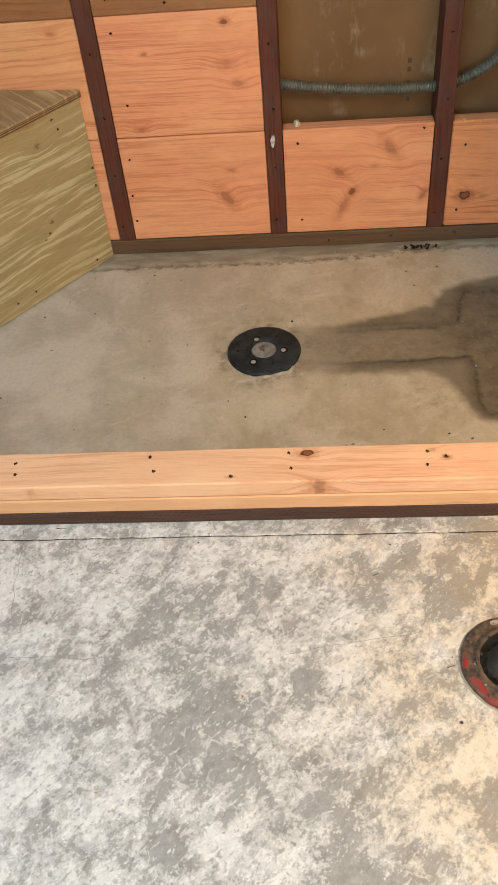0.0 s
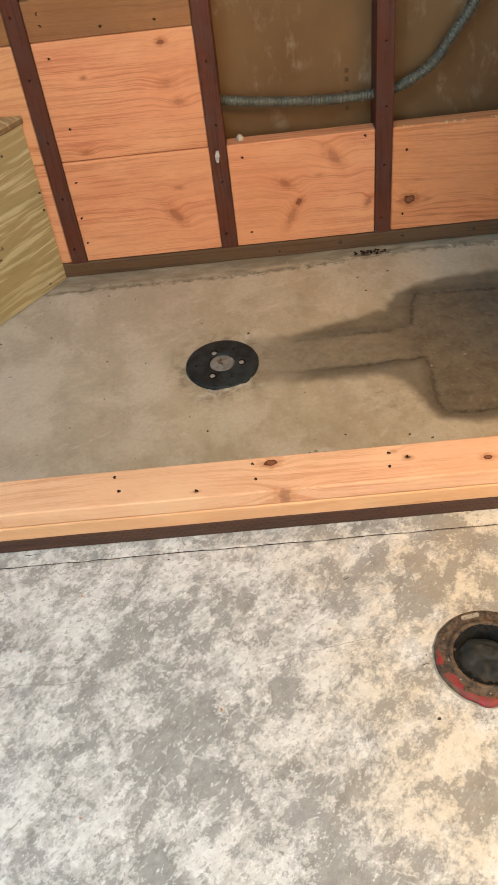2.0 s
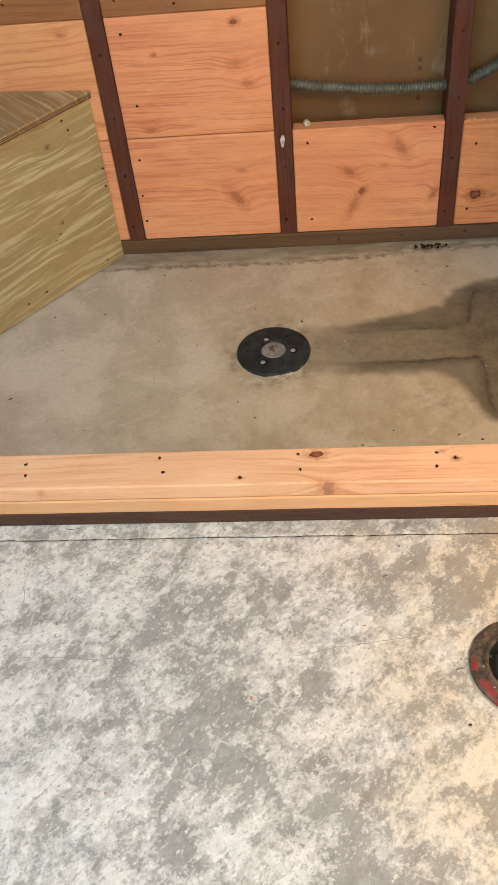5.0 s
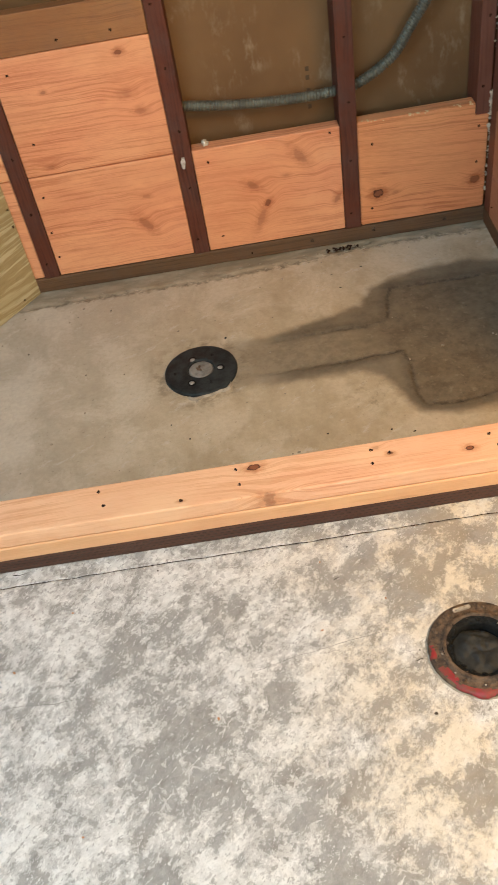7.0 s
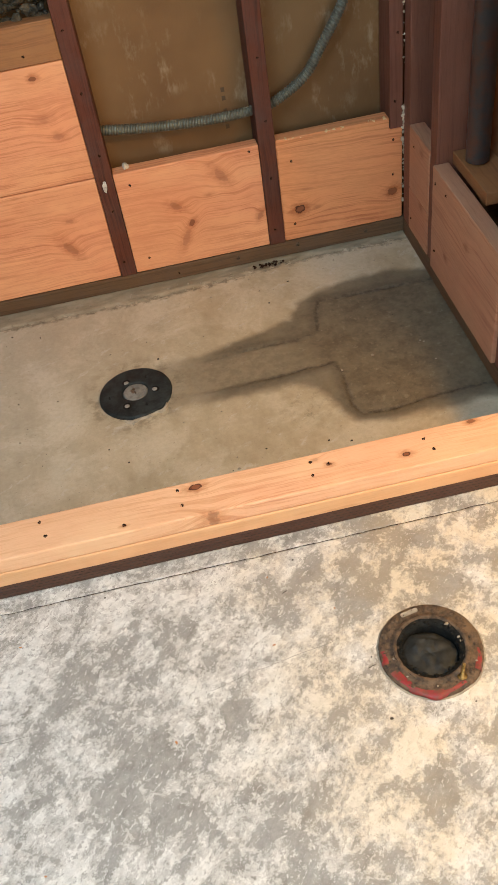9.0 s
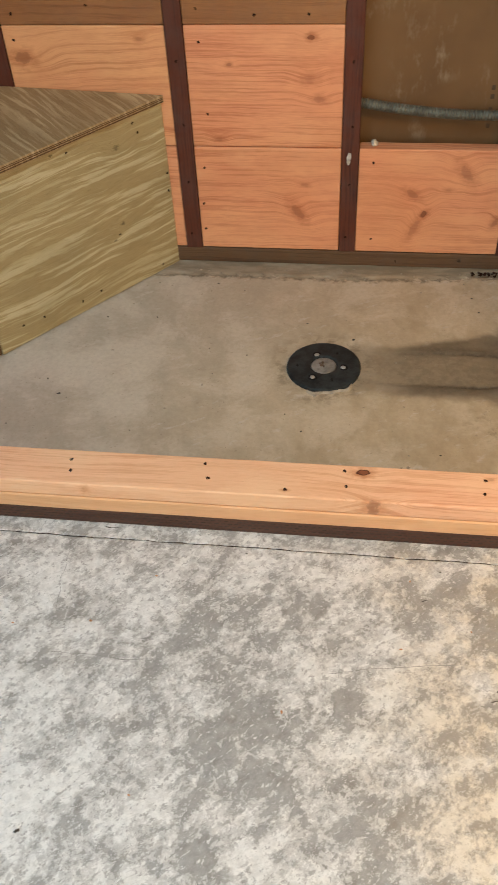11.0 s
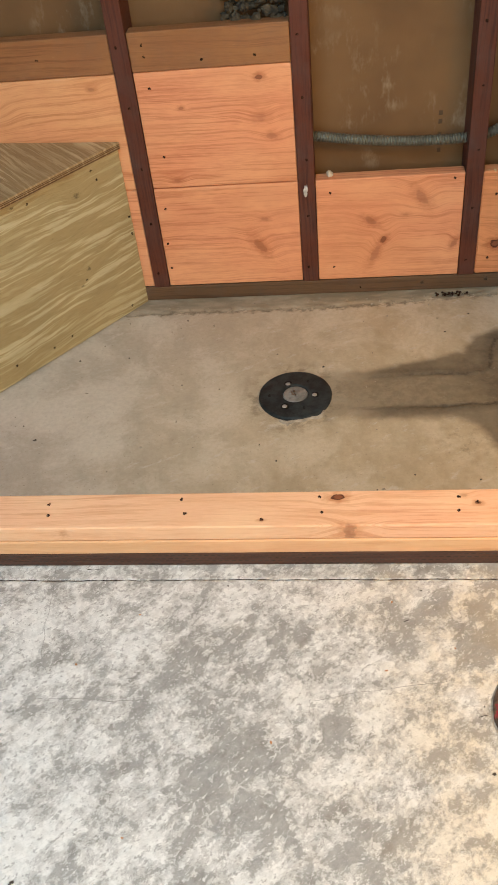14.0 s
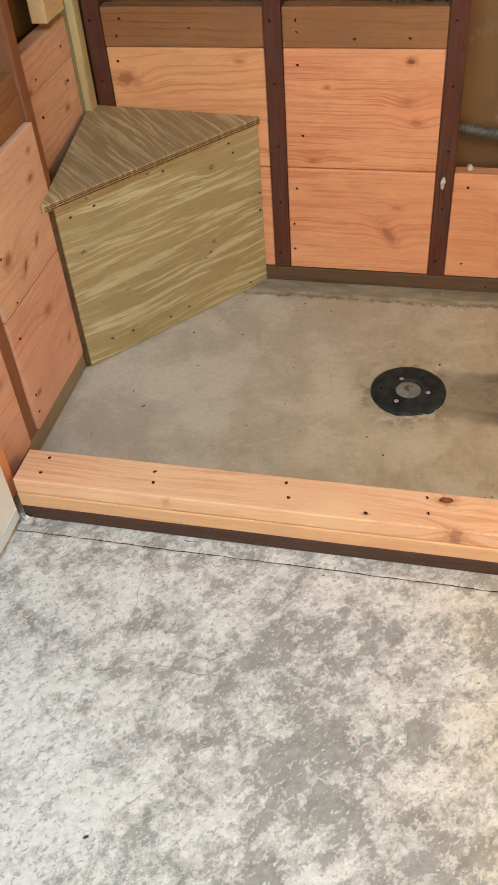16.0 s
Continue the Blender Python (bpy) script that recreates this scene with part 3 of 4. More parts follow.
WORN = [(-0.16, -1.13, 0.05, 1.0), (0.058, -1.272, 0.021, 1.9), (0.17, -1.131, 0.055, 0.9), (0.350, -1.060, 0.09, 1.0), (-0.12, -1.37, 0.085, 1.3), (0.13, -1.43, 0.045, 0.9), (0.342, -1.481, 0.03, 1.2), (0.262, -1.545, 0.035, 1.2),
        (0.12, -1.58, 0.06, 1.0), (-0.19, -1.20, 0.05, 0.7), (-0.331, -1.30, 0.045, 0.8), (-0.345, -1.511, 0.03, 1.1), (-0.606, -1.20, 0.045, 0.9), (0.028, -1.315, 0.03, 0.7), (-0.56, -1.01, 0.03, 0.6), (0.02, -1.14, 0.03, 0.6), (0.08, -1.47, 0.06, 0.8)]


def residue(x, y):
    return sum(k * np.exp(-((x - cx) ** 2 + (y - cy) ** 2) / (2 * r * r)) for cx, cy, r, k in FILM) - sum(k * np.exp(-((x - cx) ** 2 + (y - cy) ** 2) / (2 * r * r)) for cx, cy, r, k in WORN)


TOILET = (0.400, -1.244)
DRAIN = (-0.0335, -0.4245)


def cut_line(x):
    return -0.9665 + 0.0016 * noise.noise((x * 9, 0.3, 0)) + 0.0007 * noise.noise((x * 70, 2.3, 0)) + 0.004 * (x > 5)


def floor_height(x, y):
    h = 0.0011 * wobbly(x, y, 6) + 0.0004 * wobbly(x, y, 40, 3)
    d = abs(y - cut_line(x))
    if d < 0.0017:
        h -= 0.006 * (0.75 + 0.5 * noise.noise((x * 30, 5, 0)))
    return h


fx = np.concatenate([np.arange(-0.80, 0.9, 0.006), np.arange(0.9, 2.45, 0.05)])
fy = np.concatenate([np.arange(-3.6, -1.8, 0.06), np.arange(-1.8, -0.974, 0.006), np.arange(-0.972, -0.960, 0.0008), np.arange(-0.958, -0.915, 0.006)])
floor = sheet("floor", *grid_mesh(fx.tolist(), fy.tolist(), floor_height, lambda x, y: math.hypot(x - TOILET[0], y - TOILET[1]) > 0.058), floor_mat, residue=residue)
tagged(floor, "grey concrete floor blotched with white residue", "floor", kind="structure")


def ribbon(name, points, width, material, parent, z=0.0006, ragged=0.6, stray=0.0035):
    """A thin dark crack that follows a few points."""
    bm = bmesh.new()
    dense = []
    for (x0, y0), (x1, y1) in zip(points, points[1:]):
        k = max(2, int(math.hypot(x1 - x0, y1 - y0) / 0.004))
        dense += [(x0 + (x1 - x0) * i / k, y0 + (y1 - y0) * i / k) for i in range(k)]
    dense.append(points[-1])
    prev = None
    for i, (x, y) in enumerate(dense):
        a, b = dense[max(0, i - 1)], dense[min(len(dense) - 1, i + 1)]
        t = Vector((b[0] - a[0], b[1] - a[1])).normalized()
        w = width * (0.5 + ragged * (0.5 + noise.noise((x * 90, y * 90, 1)))) * (0.3 if i in (0, len(dense) - 1) else 1)
        off = stray * noise.noise((x * 35, y * 35, 4))
        zz = floor_height(x, y) + z
        pair = [bm.verts.new((x - t.y * (off + w * k), y + t.x * (off + w * k), zz)) for k in (-0.5, 0.5)]
        if prev:
            bm.faces.new((prev[0], pair[0], pair[1], prev[1]))
        prev = pair
    return part(name, bm, material, parent, "")


ribbon("crack", [(-0.498, -0.930), (-0.494, -0.972), (-0.489, -1.006), (-0.487, -1.077), (-0.478, -1.14), (-0.480, -1.185)], 0.0009, faint, floor)
ribbon("crack", [(-0.464, -1.225), (-0.40, -1.2235), (-0.338, -1.228), (-0.268, -1.226)], 0.0012, faint, floor)
# the saw cut's ribbon is near black to paint the shade inside the groove
ribbon("saw_cut", [(x, cut_line(x)) for x in np.arange(-0.785, 0.76, 0.03).tolist()], 0.0014, screw_metal, floor, 0.0036, 0.9, 0.0007)
ribbon("crack", [(0.288, -1.2495), (0.297, -1.247), (0.303, -1.2465)], 0.0022, grit, floor)
ribbon("crack", [(0.178, -1.063), (0.185, -1.060), (0.190, -1.0585)], 0.0022, grit, floor)
ribbon("crack", [(0.02, -1.222), (0.10, -1.206), (0.20, -1.190), (0.25, -1.182)], 0.0010, faint, floor)
ribbon("crack", [(-0.435, -0.939), (-0.421, -0.9415), (-0.406, -0.940)], 0.0022, grit, floor)


# ---------------------------------------------------------------- shower slab
TRENCH_EDGES = [(a, b, q[0] - a, q[1] - b) for (a, b), q in zip(TRENCH, TRENCH[1:] + TRENCH[:1])]


def trench_distance(x, y):
    best, within = 9.0, False
    for a, b, dx, dy in TRENCH_EDGES:
        t = max(0.0, min(1.0, ((x - a) * dx + (y - b) * dy) / (dx * dx + dy * dy)))
        best = min(best, math.hypot(x - a - t * dx, y - b - t * dy))
        if (b > y) != (b + dy > y) and x < a + (y - b) * dx / dy:
            within = not within
    return -best if within else best


def slab_height(x, y):
    h = 0.0008 * wobbly(x, y, 7) + 0.0003 * wobbly(x, y, 45, 2)
    if x > 0.07:
        d = trench_distance(x, y) + 0.004 * wobbly(x, y, 14, 8) + 0.003 * wobbly(x, y, 60, 5)
        h -= 0.0022 * max(0.0, min(1.0, -d / 0.006))
        rift = max(0.0, 1 - abs(d) / 0.005)
        h -= 0.006 * rift * max(0.0, min(1.0, 0.5 + 1.6 * wobbly(x, y, 12, 11))) * min(1.0, (x - 0.07) / 0.15)
    edge = -0.060 + 0.034 * max(0.0, min(1.0, (x - 0.05) / 0.45)) + 0.010 * wobbly(x, y * 0.3, 11, 4) + 0.004 * wobbly(x, y, 60, 6)
    s = max(0.0, min(1.0, (y - edge) / 0.007))
    if s > 0:
        fade = max(0.25, 1 - max(0.0, y - edge) / 0.035)
        h += s * (0.0035 + fade * (0.0014 * wobbly(x, y, 30, 7) + 0.0006 * wobbly(x, y, 90, 9)))
        pit = math.hypot((x - 0.372) / 0.050, (y + 0.023 - 0.10 * (x - 0.372)) / 0.010) + 0.5 * wobbly(x, y, 40, 1)
        h -= 0.022 * max(0.0, min(1.0, 1.3 - pit))
    r = math.hypot(x - DRAIN[0], y - DRAIN[1])
    if r < 0.13:
        h = h * 0.4 - 0.001 * max(0.0, 1 - abs(r - 0.10) / 0.02)
    return h


sx = np.arange(-0.93, 0.90, 0.004).tolist()
sy = np.concatenate([np.arange(-0.92, -0.08, 0.005), np.arange(-0.08, 0.03, 0.003)]).tolist()
slab = sheet("floor_shower", *grid_mesh(sx, sy, slab_height), slab_mat, trench=lambda x, y: outline_distance(x, y, TRENCH), damp=lambda x, y: outline_distance(x, y, DAMP))
tagged(slab, "brown-grey concrete shower floor with a damp patched trench", "floor", kind="structure")

# ---------------------------------------------------------------- back wall
S, W = 0.4064, 0.0412
wall_back = part("wall_back", box((-1.05, 0.092, 0.0), (0.95, 0.108, 2.5)), sheathing, None)
tagged(wall_back, "open stud wall backed with tan sheathing board", "wall", kind="structure")

STUD_NAILS = [(0.677, -0.005), (0.539, 0.0), (0.388, 0.003), (0.238, 0.001), (0.09, -0.004)]
TALL = 2.44
for k, x in enumerate((-2 * S - 0.018, -S, 0.0, S)):
    lumber("stud", (x, 0, 0.046 + TALL / 2), UP, TALL, W, 0.092, old_red, wall_back, "dark red-stained old wooden stud", [(z - 0.046 - TALL / 2, -dx) for z, dx in STUD_NAILS], 0.002, 0.0012)
lumber("stud", (0.7345, 0, 0.302 + 1.09), UP, 2.18, 0.034, 0.085, shade_red, wall_back, "old brown stud standing in a notch", [(-1.02, 0.004), (-0.86, -0.003)], 0.002)
lumber("bottom_plate", (-0.03, -0.001, 0.0255), FRONT, 1.60, 0.041, 0.09, plate_wood, wall_back, "weathered dark treated bottom plate", [(0.16, -0.004), (0.489, 0.004)])

for wx, wz in ((0.294, 0.030), (0.459, 0.033), (0.648, 0.030)):
    bm = lathe([(0.0012, 0.0016), (0.0030, 0.0018), (0.0034, 0.0006), (0.0048, 0.0012), (0.0060, 0.0002)], 12, 0.15)
    bm.transform(pose(0, 0, 0, 90, 0, 0))
    part("anchor_washer", bm, rust, wall_back, "rusty steel anchor washer", pose(wx, -0.0015, wz))


def fir(knots, xc, zc, light=FIR_L, dark=FIR_D, rings=110.0, wander=0.03, name="fir_board"):
    return wood(name, light, dark, [(x - xc, z - zc, *rest) for x, z, *rest in knots], rings, wander)


def back_board(x0, x1, z0, z1, knots, screws, recess, label, light=FIR_L, dark=FIR_D, thick=0.038, material=None, rings=110.0, wander=0.03):
    xc, zc = (x0 + x1) / 2, (z0 + z1) / 2
    m = material or fir(knots, xc, zc, light, dark, rings, wander)
    return lumber("blocking_board", (xc, recess, zc), FRONT, x1 - x0, z1 - z0, thick, m, wall_back, label, [(x - xc, z - zc) for x, z in screws])


g, e = 0.0012, W / 2
NEW = "new salmon-pink fir blocking board"
back_board(-S + e + g, -e - g, 0.0475, 0.3305, [(-0.128, 0.158, 0.010, 0.5, -52, 2.6), (-0.110, 0.234, 0.006, 0.35)], [(-0.362, 0.276), (-0.371, 0.177), (-0.372, 0.103)], 0.003, NEW, rings=100)
back_board(-S + e + g, -e - g, 0.3325, 0.617, [(-0.097, 0.59, 0.006, 0.8), (-0.285, 0.53, 0.004, 0.5), (-0.1, 0.497, 0.009, 0.3), (-0.078, 0.451, 0.008, 0.4), (-0.32, 0.351, 0.006, 0.4)],
           [(-0.352, 0.580), (-0.344, 0.414)], 0.004, NEW, rings=120, wander=0.018)
back_board(e + g, S - e - g, 0.0475, 0.332, [(0.283, 0.272, 0.011, 0.45, -55, 2.2), (0.157, 0.216, 0.009, 0.5, -30, 1.9), (0.190, 0.160, 0.007, 0.8, 60, 1.8), (0.168, 0.118, 0.009, 0.4, 62, 3.0), (0.371, 0.142, 0.007, 0.5, 60, 2.2), (0.245, 0.228, 0.005, 0.3)],
           [(0.057, 0.297), (0.062, 0.085), (0.360, 0.320)], 0.002, "new knotty fir blocking board", rings=95, wander=0.04)
back_board(-2 * S + 0.004, -S - e - g, 0.0475, 0.3305, [(-0.6, 0.2, 0.01, 0.4)], [(-0.76, 0.28)], 0.004, NEW)
back_board(-2 * S + 0.004, -S - e - g, 0.3325, 0.617, [(-0.771, 0.545, 0.014, 0.55), (-0.489, 0.587, 0.005, 0.4)], [(-0.785, 0.585), (-0.79, 0.40)], 0.003, "new pale fir blocking board with a swirling knot",
           (0.82, 0.43, 0.205), (0.54, 0.20, 0.075), rings=80, wander=0.06)
for a, b, marks in ((-S + e + g, -e - g, [(-0.353, 0.678), (-0.353, 0.652), (-0.222, 0.638), (-0.102, 0.640)]), (-2 * S + 0.004, -S - e - g, [(-0.765, 0.680), (-0.777, 0.643), (-0.60, 0.66)])):
    back_board(a, b, 0.6185, 0.7055, [], marks, 0.002, "aged brown two-by-four blocking", material=aged)


# the board under the short stud has a notch in its upper corner
def notched_board():
    x0, x1, z0, z1, nx, nz = S + e + g, 0.7505, 0.0475, 0.332, 0.7165, 0.3015
    xc, zc = (x0 + x1) / 2, (z0 + z1) / 2
    bm = bmesh.new()
    ring = [(x0, z0), (x1, z0), (x1, nz), (nx, nz), (nx, z1), (x0, z1)]
    f = bm.faces.new([bm.verts.new((x - xc, 0, z - zc)) for x, z in ring])
    out = bmesh.ops.extrude_face_region(bm, geom=[f])
    bmesh.ops.translate(bm, verts=[v for v in out["geom"] if isinstance(v, bmesh.types.BMVert)], vec=(0, 0.038, 0))
    bmesh.ops.recalc_face_normals(bm, faces=bm.faces[:])
    bmesh.ops.bevel(bm, geom=bm.edges[:], offset=0.0025, segments=2, affect="EDGES")
    m = fir([(0.474, 0.134, 0.0125, 1.0, 10, 1.15), (0.724, 0.130, 0.0115, 0.8, 10, 1.3), (0.52, 0.13, 0.005, 0.3)], xc, zc, (0.78, 0.335, 0.145), (0.47, 0.145, 0.050), 90, 0.03)
    ob = part("blocking_board", bm, m, wall_back, "notched fir blocking board with a dark knot", pose(xc, 0.002, zc))
    for x, z in ((0.463, 0.272), (0.727, 0.273), (0.726, 0.178), (0.458, 0.094)):
        s = new("screw", SCREW)
        s.parent = ob
        s.matrix_basis = pose(x - xc, -0.0002, z - zc)


notched_board()

# ---------------------------------------------------------------- left wall of the shower
wall_left = part("wall_left", box((-0.975, -0.94, 0.0), (-0.955, 0.09, 2.5)), sheathing, None)
tagged(wall_left, "open stud wall with fir blocking beside the bench", "wall", kind="structure")


def side_board(wall, turn, x, y0, y1, z0, z1, material, label, screws=(), thick=0.038):
    yc, zc = (y0 + y1) / 2, (z0 + z1) / 2
    sign = 1 if turn is EAST else -1
    return lumber("blocking_board", (x, yc, zc), turn, y1 - y0, z1 - z0, thick, material, wall, label, [(sign * (y - yc), z - zc) for y, z in screws])


def side_stud(wall, turn, x, y, z0, z1, width, depth, material, label):
    return lumber("stud", (x, y, (z0 + z1) / 2), turn @ UP, z1 - z0, width, depth, material, wall, label, (), 0.002, 0.0012)


pink = wood("pink_fir", (0.84, 0.54, 0.37), (0.56, 0.27, 0.155), ((-0.08, -0.04, 0.010, 0.6), (0.09, 0.05, 0.007, 0.6), (-0.02, -0.09, 0.006, 0.7, 50, 2.5), (0.05, -0.07, 0.005, 0.7, 50, 2.5), (0.11, 0.10, 0.006, 0.5)), 75, 0.06, line=0.55, grey=0.2)
pink_two = wood("pink_fir_lower", (0.82, 0.48, 0.34), (0.56, 0.25, 0.155), ((0.02, 0.06, 0.010, 0.45), (-0.11, -0.07, 0.006, 0.6), (0.08, -0.06, 0.005, 0.5, 40, 2.0)), 70, 0.07, line=0.45, grey=0.25)
lumber("bottom_plate", (-0.827, -0.465, 0.024), EAST, 0.92, 0.046, 0.09, plate_grey, wall_left, "weathered grey treated bottom plate")
side_stud(wall_left, EAST, -0.832, -0.394, 0.048, 2.44, 0.034, 0.10, old_warm, "old brown wooden stud")
side_stud(wall_left, EAST, -0.829, -0.742, 0.048, 2.44, 0.042, 0.10, old_warm, "old brown wooden stud")
side_stud(wall_left, EAST, -0.797, -0.921, 0.05, 2.44, 0.038, 0.09, fir_plain, "pale fir end stud beside the drywall")
side_board(wall_left, EAST, -0.824, -0.719, -0.4125, 0.0485, 0.3345, pink_two, "pinkish fir blocking board", [(-0.687, 0.276), (-0.693, 0.127), (-0.70, 0.085)])
side_board(wall_left, EAST, -0.824, -0.719, -0.4125, 0.3375, 0.617, pink, "pinkish fir blocking board", [(-0.69, 0.55), (-0.67, 0.453), (-0.66, 0.345)])
side_board(wall_left, EAST, -0.838, -0.719, -0.4125, 0.6185, 0.714, aged, "aged brown two-by-four blocking", [(-0.60, 0.66)])
side_board(wall_left, EAST, -0.880, -0.3755, -0.040, 0.0485, 0.3305, fir_plain, NEW)
side_board(wall_left, EAST, -0.880, -0.3755, -0.040, 0.3325, 0.612, pink, NEW, [(-0.253, 0.556), (-0.089, 0.574)])
side_board(wall_left, EAST, -0.880, -0.3755, -0.040, 0.6135, 0.700, pink, "short fir two-by-four blocking", [(-0.248, 0.635), (-0.09, 0.650)])
side_board(wall_left, EAST, -0.824, -0.900, -0.764, 0.0485, 0.3305, pink_two, "pinkish fir blocking board")
side_board(wall_left, EAST, -0.870, -0.150, -0.050, 0.718, 0.900, pale, "pale new wood offcut block")
lumber("stud", (-0.864, -0.038, 0.048 + 1.19), UP, 2.38, 0.020, 0.034, treated_edge, wall_left, "cream-edged treated strip", (), 0.002, 0.0012)
lumber("stud", (-0.899, -0.036, 0.048 + 1.19), UP, 2.38, 0.046, 0.036, treated_post, wall_left, "green treated corner post", (), 0.002, 0.0012)

# ---------------------------------------------------------------- right wall of the shower
wall_right = part("wall_right", box((0.87, -0.94, 0.0), (0.89, 0.09, 2.5)), aged, None)
tagged(wall_right, "dark open stud wall with a pipe inside", "wall", kind="structure")
# darker copy of the fir: the right wall's shade is put into its colour
east_fir = wood("fir_with_shade_in_colour", (0.52, 0.27, 0.16), (0.34, 0.14, 0.075), ((0.02, 0.05, 0.007, 0.4), (-0.1, -0.05, 0.006, 0.5)), 85, 0.05, grey=0.2)
lumber("bottom_plate", (0.7525, -0.466, 0.024), WEST, 0.928, 0.046, 0.09, plate_wood, wall_right, "weathered dark treated bottom plate")
side_stud(wall_right, WEST, 0.7518, -0.0285, 0.048, 2.44, 0.045, 0.10, shade_red, "old reddish corner stud")
side_stud(wall_right, WEST, 0.7525, -0.2175, 0.048, 2.44, 0.042, 0.10, shade_red, "old reddish wooden stud")
side_stud(wall_right, WEST, 0.7525, -0.66, 0.048, 2.44, 0.042, 0.10, shade_red, "old reddish wooden stud")
side_board(wall_right, WEST, 0.7505, -0.195, -0.053, 0.0485, 0.164, east_fir, "short fir blocking with shade in its colour", [(-0.075, 0.085)])
side_board(wall_right, WEST, 0.7505, -0.195, -0.053, 0.1655, 0.332, east_fir, "short fir blocking with shade in its colour", [(-0.09, 0.29)])
side_board(wall_right, WEST, 0.744, -0.637, -0.2405, 0.0485, 0.320, east_fir, "fir blocking board with shade in its colour", [(-0.262, 0.285), (-0.27, 0.11), (-0.33, 0.29)])
side_board(wall_right, WEST, 0.746, -0.93, -0.683, 0.0485, 0.320, east_fir, "fir blocking board with shade in its colour")
vent = part("vent_pipe", lathe([(0.026, 0.35), (0.026, 0.72), (0.031, 0.725), (0.031, 0.775), (0.026, 0.78), (0.026, 2.4)], 24), vent_iron, None, m=pose(0.822, -0.305, 0), smooth=True)
tagged(vent, "grimy dark iron pipe rising inside the stud wall", "pipe")
lumber("cleat", (0.79, -0.34, 0.33), WEST, 0.20, 0.03, 0.08, aged, wall_right, "rough cleat carrying the pipe")


def crumbs(count, place, low, high, name, material, parent=None):
    """Many ragged little lumps in one mesh."""
    bm = bmesh.new()
    for i in range(count):
        c, n = place(i)
        r = random.uniform(low, high)
        made = bmesh.ops.create_icosphere(bm, subdivisions=1, radius=r)["verts"]
        k = Vector((random.uniform(0.5, 1.5), random.uniform(0.4, 1.2), random.uniform(0.4, 1.3)))
        turn = Euler([random.uniform(0, 6) for _ in range(3)]).to_matrix()
        for v in made:
            v.co = turn @ Vector(v.co * random.uniform(0.75, 1.25) * 1.0) * 1.0
            v.co = Vector((v.co.x * k.x, v.co.y * k.y, v.co.z * k.z)) + Vector(c)
    return part(name, bm, material, parent)


def caulk_place(i):
    z = random.choice((random.uniform(0.30, 0.36), random.uniform(0.10, 0.32), random.uniform(0.45, 0.75)))
    return (0.7515 + random.uniform(-0.003, 0.002), -0.004 + random.uniform(-0.005, 0.002), z), 0


caulk = crumbs(120, caulk_place, 0.0016, 0.0046, "caulk_bead", foam)
tagged(caulk, "crumbling pale old caulk in the corner gap", "caulk", kind="stuff")
blob = crumbs(4, lambda i: ((0.0555 + 0.002 * (i % 3), 0.014 + 0.002 * i, 0.338 + 0.002 * (i % 2)), 0), 0.0075, 0.0095, "foam_blob", foam)
tagged(blob, "small cream foam blob on the board's edge", "foam blob")
bm = lathe([(0.0001, 0.0008), (0.006, 0.0007), (0.009, 0.0001)], 18, 0.25)
bm.transform(pose(0, 0, 0, 90, 0, 0) @ Matrix.Diagonal((0.62, 1.7, 1.0, 1.0)))
part("paint_dab", bm, paint_white, wall_back, "white paint dab", pose(-0.003, -0.0022, 0.308, 0, 6, 0))
nest = crumbs(170, lambda i: ((random.uniform(-0.17, -0.03), random.uniform(0.03, 0.085), random.uniform(0.70, 0.80)), 0), 0.006, 0.013, "insulation_clump", rubble)
tagged(nest, "dark mottled clump of old insulation behind the blocking", "insulation")

splinters = crumbs(34, lambda i: ((random.choice((random.uniform(0.44, 0.50), random.uniform(0.55, 0.60), random.uniform(0.66, 0.715))), random.uniform(0.001, 0.010), 0.332 + random.uniform(-0.004, 0.001)), 0), 0.0012, 0.0040, "splinter", pale)
tagged(splinters, "pale torn splinters along the board's top edge", "splinter", kind="stuff")
# near-black lumps added to paint the deep shade of the gap
void = crumbs(44, lambda i: ((random.uniform(0.325, 0.412), -0.022 + 0.1 * random.uniform(-0.04, 0.04) + random.uniform(-0.006, 0.006), 0.0025), 0), 0.0012, 0.0040, "gap_shade_lumps", screw_metal)
tagged(void, "dark lumps that stand in for shade in the gap under the plate", "debris", kind="stuff")
# stamped lettering too faint to read, as plain bars
for k, z in enumerate((0.352, 0.372, 0.392, 0.424, 0.445)):
    part("ink_mark", box((-0.0045, -0.0008, -0.0055), (0.0045, 0.0, 0.0055)), ink, wall_back, "", pose(0.327, 0.0915, z))

# ---------------------------------------------------------------- kerb of the shower
curb = empty("shower_curb")
tagged(curb, "stacked new pine shower curb on a dark treated sill", "shower curb")
curb.location = (-0.02, -0.885, 0)
CX, CY = -0.02, -0.885


curb_knots = [(0.065, -0.858, 0.0085, 1.0), (0.086, -0.936, 0.010, 0.6), (0.469, -0.894, 0.006, 1.0), (0.323, -0.876, 0.004, 0.8), (-0.078, -0.914, 0.003, 0.8), (-0.461, -0.936, 0.0035, 0.9),
              (0.615, -0.848, 0.006, 0.8), (0.30, -0.857, 0.004, 0.35)]
curb_wood = wood("new_pine_curb", PINE_L, PINE_D, [(x - CX, y - CY, r, d) for x, y, r, d in curb_knots], 120, 0.025, line=0.55)
curb_low = wood("yellow_pine_curb", (0.78, 0.47, 0.25), (0.60, 0.29, 0.13), (), 100, 0.02, line=0.4)
